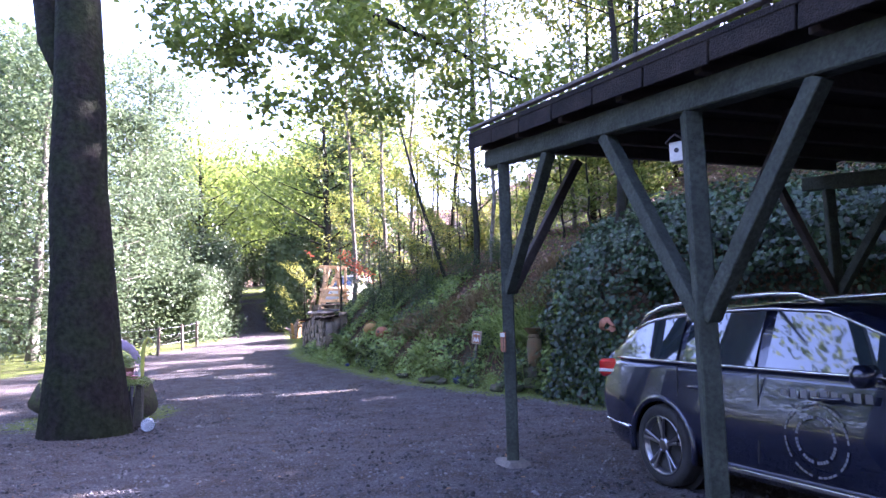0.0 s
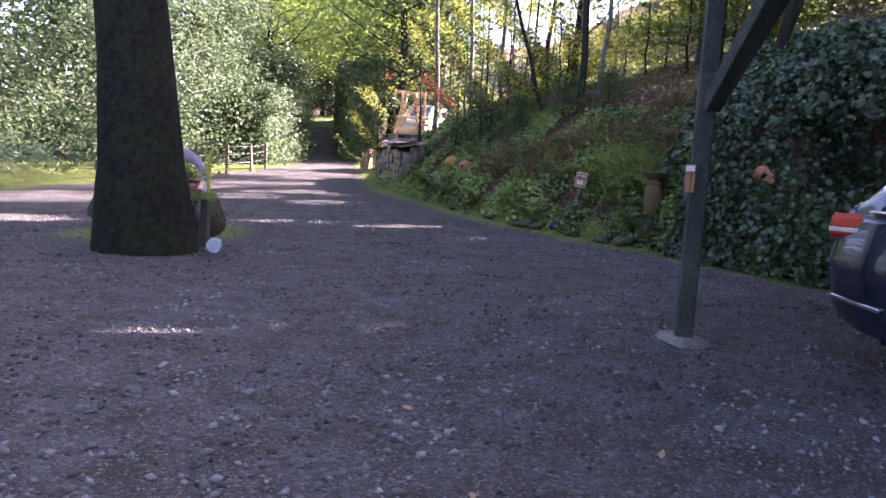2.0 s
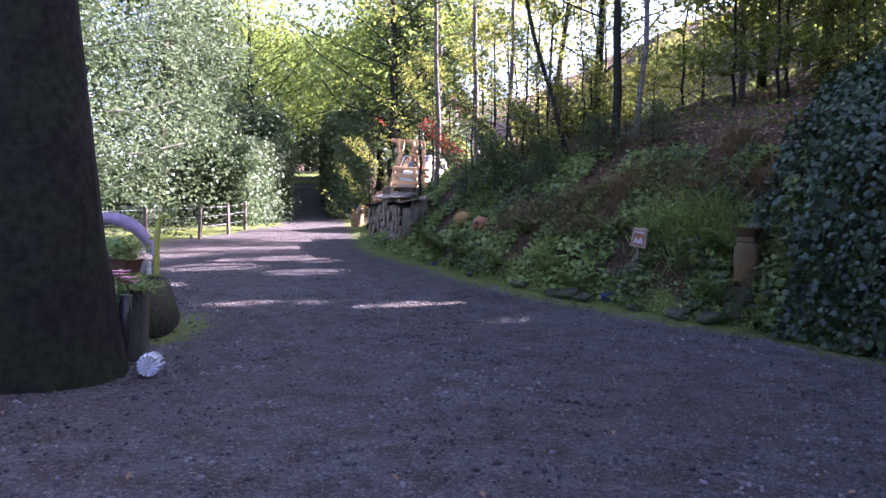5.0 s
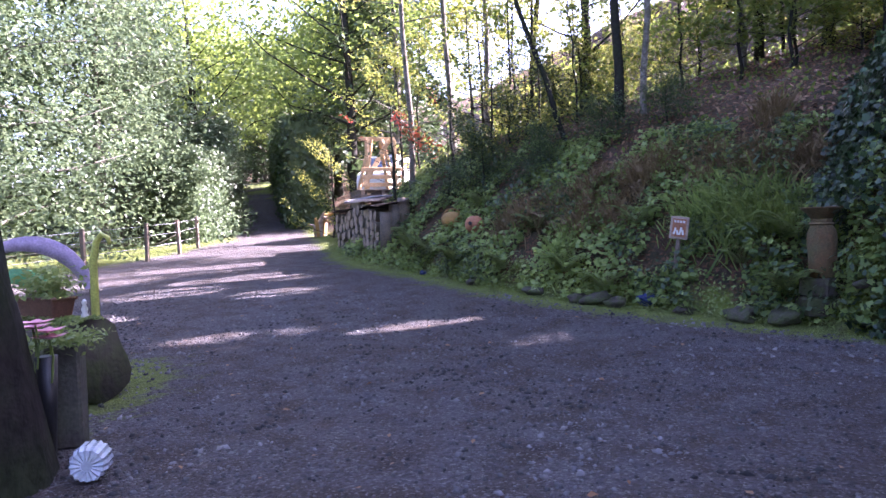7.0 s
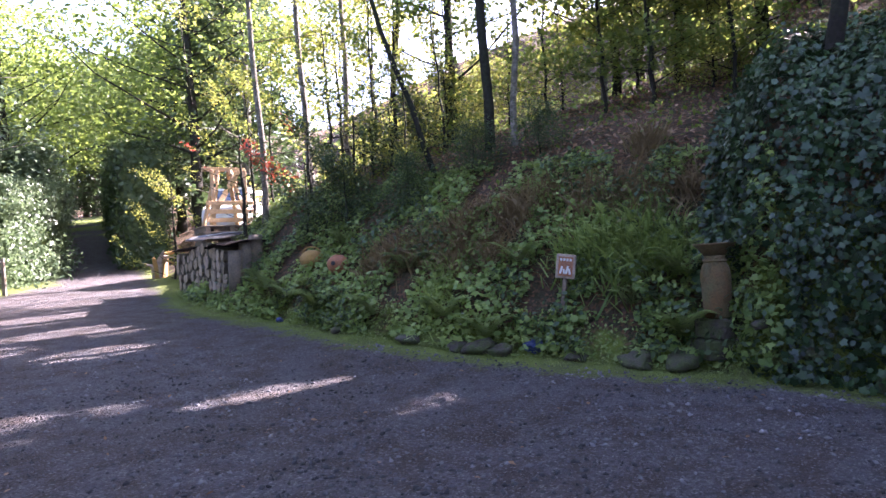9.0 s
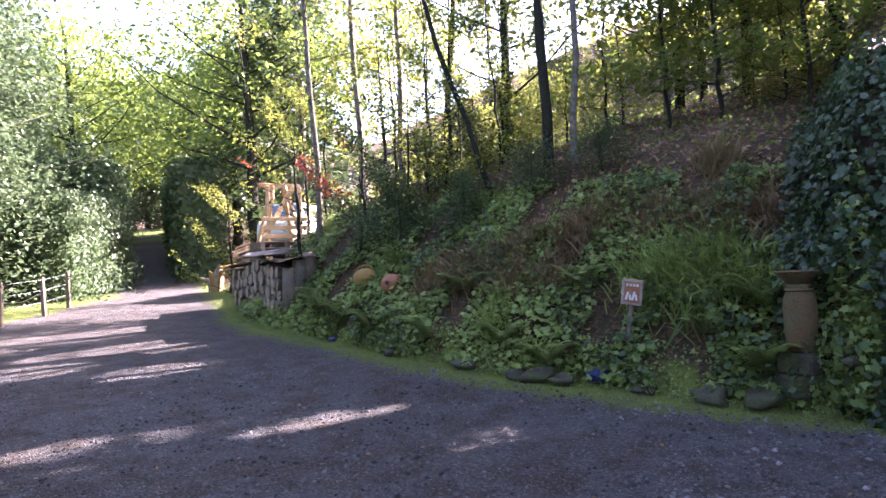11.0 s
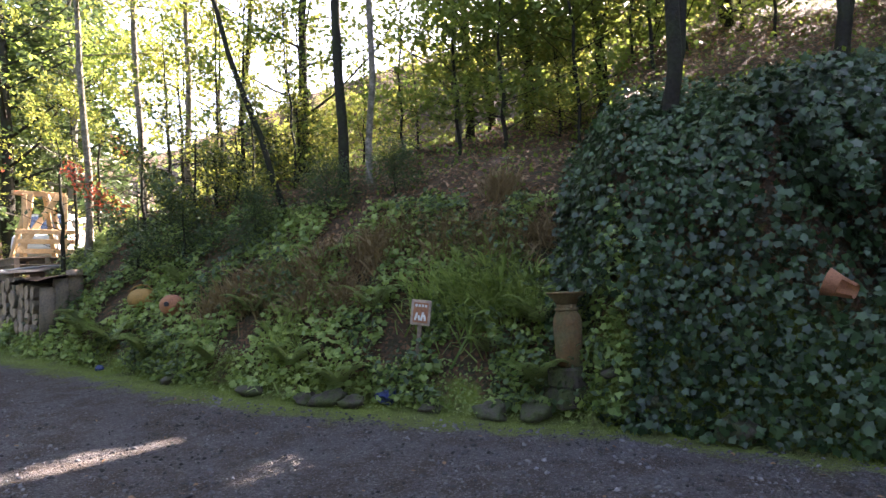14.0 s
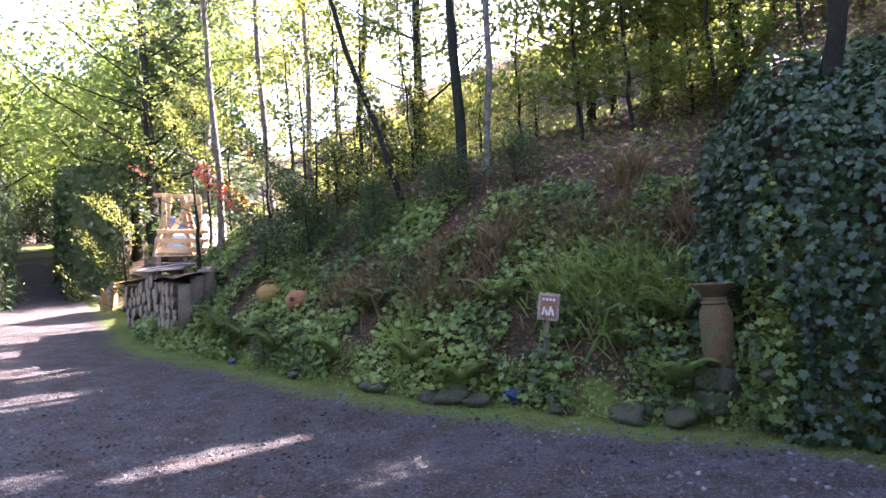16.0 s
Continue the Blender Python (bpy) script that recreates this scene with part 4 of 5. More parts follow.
def blades(name, p, size, material, rng, lean=0.3):
    """Grass blades that rise and bow over."""
    return leaves(name, p, np.tile((0, 0, 1.0), (len(p), 1)), size, material, rng, BLADE, BLADE_FACES, lean)


for x, y, n, s, m, lab, r in ((2.05, 13.45, 900, 0.62, M_HERB, "tuft of long green grass on the bank", 0.42), (1.55, 13.75, 600, 0.5, M_HERB, "tuft of long green grass on the bank", 0.35), (2.45, 13.2, 500, 0.5, M_HERB, "tuft of long green grass on the bank", 0.3),
                              (2.35, 14.2, 380, 0.4, M_DRY, "dry brown grass hanging over the bank", 0.25), (0.6, 14.7, 400, 0.4, M_DRY, "dry brown grass hanging over the bank", 0.3), (-0.3, 15.6, 400, 0.5, M_DRY, "dry brown grass hanging over the bank", 0.3),
                              (1.5, 14.9, 300, 0.45, M_DRY, "dry brown grass hanging over the bank", 0.3), (-0.2, 14.7, 260, 0.45, M_HERB, "tuft of long green grass on the bank", 0.3), (0.1, 15.0, 300, 0.5, M_DRY, "dry brown grass hanging over the bank", 0.25),
                              (-1.0, 16.2, 300, 0.5, M_DRY, "dry brown grass hanging over the bank", 0.3), (2.9, 14.7, 260, 0.5, M_DRY, "dry brown grass hanging over the bank", 0.25),
                              (1.95, 14.45, 420, 0.5, M_DRY, "dry brown grass hanging over the bank", 0.3),
                              (1.05, 15.0, 420, 0.5, M_DRY, "dry brown grass hanging over the bank", 0.3),
                              (-0.6, 15.9, 380, 0.5, M_DRY, "dry brown grass hanging over the bank", 0.3),
                              (3.0, 13.7, 380, 0.45, M_DRY, "dry brown grass hanging over the bank", 0.3),
                              (0.35, 15.4, 380, 0.5, M_DRY, "dry brown grass hanging over the bank", 0.3),
                              (2.5, 13.9, 420, 0.5, M_DRY, "dry brown grass hanging over the bank", 0.3)):
    bx = x + rng.normal(0, r * 0.5, n)
    by = y + rng.normal(0, r * 0.5, n)
    t = thing("grass_tuft", pose(0, 0, 0), lab, "grass", "grass tufts on the bank")
    hang("tuft", blades("tuft", np.stack([bx, by, height(bx, by) - 0.02], 1), s, m, rng), t)
p, q = scatter(7000, (-6.5, 3.8), (11.2, 26), lambda x, y, d, s: (d > -0.12) & (d < 0.35) & (s < IVY_FROM + 1.5), rng)
vg = thing("verge_grass", pose(0, 0, 0), "short mossy grass along the drive's edge", "grass", kind="stuff")
hang("blades", blades("blades", p, 0.07, M_FERN, rng, 0.5), vg)
p, q = scatter(5000, (-1, 9), (19, 33), lambda x, y, d, s: np.hypot((x - 3.2) / 2.8, (y - 26) / 6) < 1, rng)
hang("glade_blades", blades("glade_blades", p, 0.25, M_FERN, rng, 0.5), vg)
a_ = rng.uniform(0, 6.28, 1500)
r_ = np.sqrt(rng.random(1500))
px, py = -4.9 + r_ * np.cos(a_) * 1.0, 9.3 + r_ * np.sin(a_) * 1.3
hang("isle_blades", blades("isle_blades", np.stack([px, py, height(px, py)], 1), 0.09, M_FERN, rng, 0.5), vg)


def fern(x, y, s, seed, light=True):
    """A fern: fronds that arch out of one crown, each with its pairs of leaflets."""
    r = np.random.default_rng(seed)
    t = thing("fern", pose(x, y, Z(x, y) + 0.05), "arching green fern growing from the bank", "fern", "ferns on the bank")
    g_ = (height(x + 0.1, y) - height(x, y), height(x, y + 0.1) - height(x, y))
    down = math.atan2(-float(g_[1]), -float(g_[0]))
    for i in range(12):
        an = down + r.uniform(-1.7, 1.7)
        ln = s * r.uniform(0.7, 1.1)
        P, N = [], []
        d, side = np.array((math.cos(an), math.sin(an), 0)), np.array((-math.sin(an), math.cos(an), 0))
        verts, faces = [], []
        for k in np.linspace(0.12, 1, 20):
            c = d * ln * k * 0.7 + np.array((0, 0, ln * (1.2 * k - 0.75 * k * k)))
            w = ln * 0.24 * (1 - k) ** 0.7 + 0.01
            for sg in (-1, 1):
                o = len(verts)
                e = c + side * sg * w + d * w * 0.35 - np.array((0, 0, 0.15 * w))
                h = d * ln * 0.018
                verts += [tuple(c - h), tuple(c + h), tuple((c + e) / 2 + h * 1.3), tuple(e), tuple((c + e) / 2 - h * 1.3)]
                faces.append((o, o + 1, o + 2, o + 3, o + 4))
        me = bpy.data.meshes.new("frond")
        me.from_pydata(verts, [], faces)
        me.materials.append(M_FERN)
        hang("frond", me, t)


for i, (x, y, s) in enumerate(((2.2, 12.35, 0.55), (2.45, 12.75, 0.6), (0.35, 13.75, 0.5), (-0.1, 14.3, 0.55), (-1.0, 15.2, 0.6), (-1.9, 16.4, 0.6), (-2.5, 17.3, 0.65), (-3.0, 18.0, 0.7), (0.9, 14.2, 0.5), (-0.5, 15.4, 0.5), (1.9, 12.9, 0.4), (-1.5, 17.3, 0.5))):
    fern(x, y, s * 1.25, 300 + i)

# ---- stones ----


def stone(x, y, s, seed, squash=0.5, label="rounded mossy stone at the foot of the bank", sink=0.55):
    r = np.random.default_rng(seed)
    t = thing("stone", pose(x, y, Z(x, y) - sink * s * squash, 0, 0, seed * 40), label, "stone", "stones along the verge")
    bm = bmesh.new()
    bmesh.ops.create_icosphere(bm, subdivisions=3, radius=s)
    o = Vector(r.uniform(0, 50, 3))
    for v in bm.verts:
        k = 1 + 0.55 * noise.noise(v.co / s * 1.1 + o) + 0.25 * noise.noise(v.co / s * 2.6 + o) + 0.08 * noise.noise(v.co / s * 7 + o)
        v.co = Vector((v.co.x * k * 1.25, v.co.y * k * 0.9, v.co.z * k * squash + s * squash))
    part("rock", bm, M_STONE, t, smooth=True)


for i, (x, y, s) in enumerate(((2.15, 12.2, 0.2), (1.72, 12.45, 0.19), (0.45, 13.45, 0.15), (0.22, 13.65, 0.2), (0.0, 13.85, 0.14), (3.35, 10.75, 0.22), (3.0, 11.4, 0.13), (-0.6, 14.4, 0.14), (1.2, 12.85, 0.12), (2.75, 11.75, 0.12), (-1.6, 15.6, 0.13), (4.4, 9.5, 0.2))):
    stone(x, y, s * 0.95, i + 1, 0.6)

OCT = [(1, 0, 0), (-1, 0, 0), (0, 1, 0), (0, -1, 0), (0, 0, 1), (0, 0, -1)]
OCTF = [(0, 2, 4), (2, 1, 4), (1, 3, 4), (3, 0, 4), (2, 0, 5), (1, 2, 5), (3, 1, 5), (0, 3, 5)]
gp, gn = scatter(24000, (-8, 6.5), (-0.5, 17), lambda x, y, d, s: (d < -0.03) & (x > -8) & ((rng.random(len(x)) < np.clip(1.3 - y / 16, 0.15, 1))), rng)
gr = thing("gravel", pose(0, 0, 0), "loose grey gravel and grit scattered on the drive", "gravel", kind="stuff")
hang("loose_stones", leaves("loose_stones", gp + (0, 0, 0.004), gn, 0.0125, M_GRIT, rng, np.array(OCT, float) * (1, 0.75, 0.6), OCTF, 0.4, 0.8), gr)
gp, gn = scatter(7000, (-8, 6.5), (-0.5, 15), lambda x, y, d, s: (d < -0.03) & (np.sin(x * 1.7 + y) + np.sin(y * 0.9 - x * 2.3) > -0.6), rng)
hang("coarse_stones", leaves("coarse_stones", gp + (0, 0, 0.003), gn, 0.025, M_GRIT, rng, np.array(OCT, float) * (1, 0.7, 0.55), OCTF, 0.4, 0.6), gr)

# ---- things on the bank ----
M_WOOD = mat("weathered_wood", (0.16, 0.12, 0.085), 0.85, scale=5, fine=35, bump=0.5, other=(0.10, 0.085, 0.065))
M_TIMBER = mat("fresh_timber", (0.52, 0.34, 0.17), 0.7, scale=5, fine=40, bump=0.3, other=(0.42, 0.26, 0.12))
M_CUT = mat("cut_wood", (0.34, 0.26, 0.19), 0.85, scale=8, fine=60, bump=0.4, other=(0.22, 0.17, 0.13))
M_RUST = mat("rusty_clay", (0.115, 0.062, 0.022), 0.85, scale=6, fine=45, bump=0.6, other=(0.09, 0.075, 0.03))
M_STRAW = mat("straw", (0.27, 0.16, 0.045), 0.85, scale=9, fine=60, bump=0.5, other=(0.30, 0.17, 0.05))
M_SHEET = mat("grey_sheet", (0.34, 0.35, 0.37), 0.6, scale=3, fine=40, bump=0.2, other=(0.22, 0.23, 0.24))
M_BLUE = mat("blue_plastic", (0.015, 0.03, 0.12), 0.4, scale=8, bump=0.3)
M_PINK = mat("pink_petal", (0.68, 0.30, 0.34), 0.6, scale=12, bump=0.1, other=(0.58, 0.22, 0.28))
M_LILAC = mat("lilac_cloth", (0.46, 0.34, 0.48), 0.7, scale=8, bump=0.1)
M_GREEN = mat("green_cloth", (0.14, 0.42, 0.18), 0.7, scale=8, bump=0.1)
M_LIME = mat("lime_plastic", (0.48, 0.50, 0.10), 0.55, scale=8, bump=0.1)
M_POT = mat("brown_pot", (0.17, 0.075, 0.045), 0.7, scale=8, bump=0.2)
M_MOSSLOG = mat("mossy_bark", (0.045, 0.036, 0.027), 0.95, scale=5, fine=22, bump=1.0, other=(0.045, 0.06, 0.018))
M_CLEAR = mat("ribbed_glass", (0.62, 0.68, 0.75), 0.12, vary=0.1, bump=0.0, spec=0.8)
M_CLEAR.node_tree.nodes["Principled BSDF"].inputs["Transmission Weight"].default_value = 0.55

t = thing("garden_sign", face_matrix((1.2, 13.36, Z(1.2, 13.36) + 0.06), (-0.42, -0.9, 0.0)) @ pose(0, 0, 0, 0, -8, 0), "small framed picture sign on a wooden stake", "sign")
part("stake", bar((0, 0, -0.15), (0, 0, 0.42), 0.05, 0.05), M_WOOD, t)
part("board", box((0.23, 0.025, 0.29), pose(0, 0.03, 0.53), 0.006), M_CUT, t)
part("panel", box((0.17, 0.006, 0.23), pose(0, 0.045, 0.53), 0.002), M_TERRA, t, "rust red panel")
for i in range(4):
    part("letter_bar", box((0.026, 0.004, 0.03), pose(-0.055 + i * 0.037, 0.05, 0.61), 0.001), M_WHITE, t, "pale letter mark")
bm = bmesh.new()
for i, (x, h) in enumerate(((-0.05, 0.07), (-0.02, 0.1), (0.015, 0.06), (0.05, 0.09))):
    cube(bm, (0.024, 0.004, h), pose(x, 0.05, 0.44 + h / 2, 0, 12 * (-1) ** i, 0))
part("picture_shape", bm, M_WHITE, t, "pale picture shape")

ux, uy = 2.48, 12.12
t = thing("clay_urn", pose(ux, uy, 0.62), "rusty brown clay urn with a flared mouth", "urn")
part("body", lathe([(0.12, 0), (0.13, 0.02), (0.14, 0.2), (0.15, 0.42), (0.14, 0.5), (0.115, 0.55), (0.10, 0.6), (0.105, 0.64)], 24), M_RUST, t, smooth=True)
part("mouth", lathe([(0.10, 0.63), (0.14, 0.69), (0.20, 0.745), (0.215, 0.76), (0.205, 0.765), (0.13, 0.71), (0.05, 0.68)], 24), M_RUST, t, "flared dish mouth", smooth=True)
part("neck_ring", lathe([(0.115, 0.57), (0.128, 0.58), (0.115, 0.60)], 24), M_RUST, t)
t = thing("stone_plinth", pose(ux, uy, Z(ux, uy) - 0.1), "flat mossy stones under the clay urn", "stone")
hgt = 0.62 - Z(ux, uy) + 0.1
for i in range(2):
    part("slab", box((0.46 - 0.06 * i, 0.4 - 0.05 * i, hgt / 2 - 0.004), pose(0.02 * i, 0, hgt * (0.25 + 0.5 * i), 0, 0, 30 * i), 0.02), M_STONE, t)


def gourd(name, x, y, r, squash, material, label, ribs=0, hole=False):
    z = Z(x, y)
    t = thing(name, pose(x, y, z - 0.03), label, "ornament")
    prof = [(r * math.sin(a) * (1.0) + 0.002, r * squash * (1 - math.cos(a))) for a in np.linspace(0.25, math.pi - 0.25, 14)]
    bm = lathe(prof, 28)
    if ribs:
        for v in bm.verts:
            k = 1 + 0.035 * math.sin(v.co.z * 90) + 0.03 * math.cos(math.atan2(v.co.y, v.co.x) * ribs)
            v.co.x, v.co.y = v.co.x * k, v.co.y * k
    part("body", bm, material, t, smooth=True)
    if hole:
        part("opening", lathe([(r * 0.2, 0), (r * 0.2, 0.02)], 14, m=face_matrix((-0.35 * r, -0.93 * r, r * squash * 1.15), (-0.3, -0.9, 0)) @ pose(0, 0, 0, -90)), M_BLACK, t, "dark round opening")
    return t


g_ = gourd("straw_basket", -2.12, 17.6, 0.21, 0.8, M_STRAW, "round yellow woven straw basket on the bank", 14)
bm = bmesh.new()
tube(bm, [(0.17 * math.cos(a), 0, 0.24 + 0.15 * math.sin(a)) for a in np.linspace(0.2, math.pi - 0.2, 9)], [0.011] * 9, 6)
part("handle", bm, M_STRAW, g_, smooth=True)
gourd("clay_ball", -1.62, 16.8, 0.18, 0.92, M_TERRA, "round clay ball with a small dark opening", 0, True)
gourd("clay_ball", 0.0, 15.0, 0.09, 0.7, M_RUST, "small brown clay bowl half hidden in herbs")
t = thing("broken_pot", face_matrix((3.72, 9.82, 1.28), (-0.9, -0.45, 0)) @ pose(0.0, -0.02, 0.04, 20, 65, 25) @ Matrix.Diagonal((0.6, 0.6, 0.6, 1)), "broken terracotta pot lying in the ivy", "pot")
bm = lathe([(0.10, 0), (0.14, 0.2), (0.19, 0.36), (0.2, 0.37), (0.185, 0.36), (0.13, 0.2), (0.09, 0.02)], 24)
bmesh.ops.delete(bm, geom=[v for v in bm.verts if v.co.y > 0.06 + 0.4 * v.co.z], context="VERTS")
part("shard", bm, M_TERRA, t, smooth=True)
t = thing("blue_bag", pose(0.83, 13.3, Z(0.83, 13.3)), "crumpled blue plastic bag among the herbs", "bag")
bm = bmesh.new()
bmesh.ops.create_icosphere(bm, subdivisions=3, radius=0.13)
for v in bm.verts:
    v.co *= 1 + 0.5 * noise.noise(v.co * 14)
    v.co.z = v.co.z * 0.6 + 0.06
part("sheet", bm, M_BLUE, t)
gourd("blue_ball", -2.65, 17.0, 0.06, 0.9, M_BLUE, "small blue glazed ball among the ferns")


def blossom(name, x, y, z, s, material, label, n=7, stem=0.3, group=""):
    t = thing(name, pose(x, y, z - stem), label, "flower", group)
    bm = bmesh.new()
    tube(bm, [(0, 0, -0.05), (0.01, 0.01, stem / 2), (0, 0, stem)], [0.006] * 3, 5)
    part("stem", bm, M_HERB, t)
    for i in range(n):
        a = i * math.tau / n
        bm = bmesh.new()
        d, w = Vector((math.cos(a), math.sin(a), 0.35)), Vector((-math.sin(a), math.cos(a), 0)) * s * 0.3
        c = Vector((0, 0, stem))
        vs = [bm.verts.new(q) for q in (c, c + d * s * 0.5 + w, c + d * s + Vector((0, 0, -0.1 * s)), c + d * s * 0.5 - w)]
        bm.faces.new(vs[:3])
        bm.faces.new((vs[0], vs[2], vs[3]))
        part("petal", bm, material, t)


for i in range(7):
    x, y = 0.05 + 0.09 * math.cos(i * 2.3), 14.0 + 0.1 * math.sin(i * 3.1)
    blossom("white_flower", x, y, Z(x, y) + 0.16 + 0.02 * i, 0.035, M_WHITE, "tiny white flower blooming on the bank", 5, 0.2, "white flowers on the bank")
blossom("white_ornament", 3.3, 15.3, Z(3.3, 15.3) + 0.28, 0.11, M_WHITE, "white pinwheel ornament on a thin stem", 4, 0.3)
for x, y, s in ((1.88, 22.9, 0.24),):
    t = thing("tree_stump", pose(x, y, Z(x, y) - 0.08), "old sawn tree stump on the slope", "stump")
    part("bark", lathe([(s * 1.3, 0), (s * 1.05, 0.15), (s, 0.45), (s * 0.97, 0.5)], 16), M_BARK, t, smooth=True)
    part("cut_face", lathe([(s * 0.93, 0.498), (s * 0.9, 0.507)], 16), M_CUT, t, "pale sawn top")

# ---- firewood stack, timber and vehicle ----
P0, P1 = Vector((-3.85, 18.9, 0)), Vector((-5.95, 22.9, 0))
ALONG = (P1 - P0).normalized()
BACK = Vector((ALONG.y, -ALONG.x, 0))
STACK = (P1 - P0).length
stack = thing("firewood_stack", pose(0, 0, 0), "long stack of split firewood logs under old roofing sheets", "firewood")
rw = np.random.default_rng(21)
for course in range(4):
    s = 0.12
    while s < STACK - 0.1:
        r = rw.uniform(0.10, 0.165)
        s += r
        p = P0 + ALONG * s
        z = Z(p.x, p.y) + 0.14 + course * 0.225 + rw.uniform(-0.02, 0.02)
        a0 = p - BACK * rw.uniform(-0.02, 0.07) + Vector((0, 0, z))
        bm = bmesh.new()
        tube(bm, [a0, a0 + BACK * 0.27, a0 + BACK * 0.54], [r, r * 1.04, r], 9)
        for v in bm.verts:
            v.co += Vector(rw.normal(0, 0.012, 3))
        lg = part("log", bm, M_WOOD if rw.random() < 0.7 else M_BARK_GREY, stack)
        bm = bmesh.new()
        tube(bm, [a0 - BACK * 0.012, a0 + BACK * 0.02], [r * 0.84, r * 0.88], 9)
        part("cut_end", bm, M_CUT, lg, "pale cut end")
        s += r + 0.01
for i in range(3):
    p = P0 - ALONG * (0.12 + 0.02 * i) + BACK * (0.1 + 0.2 * i)
    z = Z(p.x, p.y)
    part("end_post", lathe([(0.15, 0), (0.14, 0.5), (0.13, 0.88 - 0.1 * i)], 12, m=Matrix.Translation((p.x, p.y, z - 0.05))), M_WOOD, stack, smooth=True)


def sheet(name, s0, s1, lift, wave, material, label, n, warp):
    """A ridged roofing sheet laid over the stack."""
    t = thing(name, pose(0, 0, 0), label, "roofing sheet")
    rows, bm = [], bmesh.new()
    for i in range(n + 1):
        p = P0 + ALONG * (s0 + (s1 - s0) * i / n)
        col = []
        for k in range(7):
            q = p + BACK * (-0.16 + 0.85 * k / 6)
            base = P0 + ALONG * ((s0 + s1) / 2)
            col.append(bm.verts.new((q.x, q.y, Z(base.x, base.y) + lift + wave * math.sin(i * math.pi / 2) + warp * math.sin(i / n * 3 + k * 0.5) + 0.012 * k)))
        rows.append(col)
    for c0, c1 in zip(rows, rows[1:]):
        for k in range(6):
            bm.faces.new((c0[k], c0[k + 1], c1[k + 1], c1[k]))
    bmesh.ops.solidify(bm, geom=bm.faces[:], thickness=0.02)
    part("panel", bm, material, t)


sheet("roofing_sheet", -0.35, 1.3, 0.99, 0.012, M_ROOF, "warped dark felt sheet over the firewood", 24, 0.06)
sheet("roofing_sheet", 1.2, 2.9, 1.09, 0.022, M_SHEET, "grey corrugated sheet over the firewood", 36, 0.02)
sheet("roofing_sheet", 2.8, 4.6, 1.05, 0.012, M_ROOF, "dark felt sheet over the far firewood", 24, 0.03)

tx, ty = -4.55, 22.0
tz = 2.42
t = thing("pallet_stack", pose(tx, ty, 0, 0, 0, 28), "stack of weathered wooden pallets behind the firewood", "pallets")
k = 0
z = Z(tx, ty) - 0.05
while z < tz - 0.1:
    for i in range(6):
        part("board", box((1.3, 0.12, 0.022), pose(0, -0.5 + 0.2 * i, z + 0.125), 0.004), M_WOOD, t)
    for i in range(3):
        part("bearer", box((0.1, 1.1, 0.11), pose(-0.55 + 0.55 * i, 0, z + 0.057), 0.004), M_WOOD, t)
    z += 0.14
tz = z
t = thing("timber_frame", pose(tx, ty, tz, 0, 0, 28), "pale new timber trestle frame standing on pallets", "timber frame")
for x in (-0.42, 0.42):
    for y in (-0.4, 0.4):
        part("leg", bar((x, y, 0.0), (x * 0.35, y * 0.2, 1.35), 0.09, 0.07), M_TIMBER, t)
    part("post", bar((x * 0.9, -0.42, 0), (x * 0.9, -0.42, 1.3), 0.08, 0.08), M_TIMBER, t)
for z_ in (0.12, 0.32, 0.52):
    part("rail", bar((-0.55, -0.47, z_), (0.55, -0.47, z_), 0.03, 0.1), M_TIMBER, t)
part("cross_beam", bar((-0.5, -0.05, 1.36), (0.5, -0.05, 1.36), 0.1, 0.1), M_TIMBER, t)
part("diagonal", bar((-0.5, -0.46, 0.1), (0.25, -0.42, 1.3), 0.05, 0.12), M_TIMBER, t)

vx, vy = -5.3, 27.2
t = thing("white_van", pose(vx, vy, Z(vx, vy) - 0.02, 0, 0, -100) @ Matrix.Diagonal((0.75, 0.75, 0.75, 1)), "small white van parked behind the firewood stack", "van")
bm = bmesh.new()
prof = [(-1.7, 0.35), (-1.7, 1.75), (-1.5, 1.95), (0.6, 1.95), (1.15, 1.25), (1.75, 1.05), (1.85, 0.7), (1.8, 0.35)]
vl = [[bm.verts.new((x, s * (0.78 - 0.07 * max(0, z - 1.1)), z)) for x, z in prof] for s in (-1, 1)]
bm.faces.new(vl[0])
bm.faces.new(vl[1][::-1])
for i in range(len(prof)):
    j = (i + 1) % len(prof)
    bm.faces.new((vl[0][i], vl[1][i], vl[1][j], vl[0][j]))
bmesh.ops.bevel(bm, geom=bm.edges[:], offset=0.05, segments=2, affect="EDGES")
part("body", bm, M_WHITE, t)
for s in (-1, 1):
    for x, w in ((-0.9, 0.9), (0.2, 0.7)):
        part("side_window", box((w, 0.012, 0.45), pose(x, s * 0.752, 1.5, -5 * s), 0.004), M_GLASS, t)
    for x in (-1.1, 1.2):
        part("wheel", lathe([(0.2, -0.08), (0.29, -0.08), (0.31, 0), (0.29, 0.08), (0.2, 0.08)], 20, m=pose(x, s * 0.74, 0.31, 90)), M_RUBBER, t)
part("windscreen", box((0.012, 1.2, 0.62), pose(0.93, 0, 1.6, 0, -38, 0), 0.004), M_GLASS, t)
part("rear_window", box((0.012, 1.1, 0.45), pose(-1.702, 0, 1.5), 0.004), M_GLASS, t)

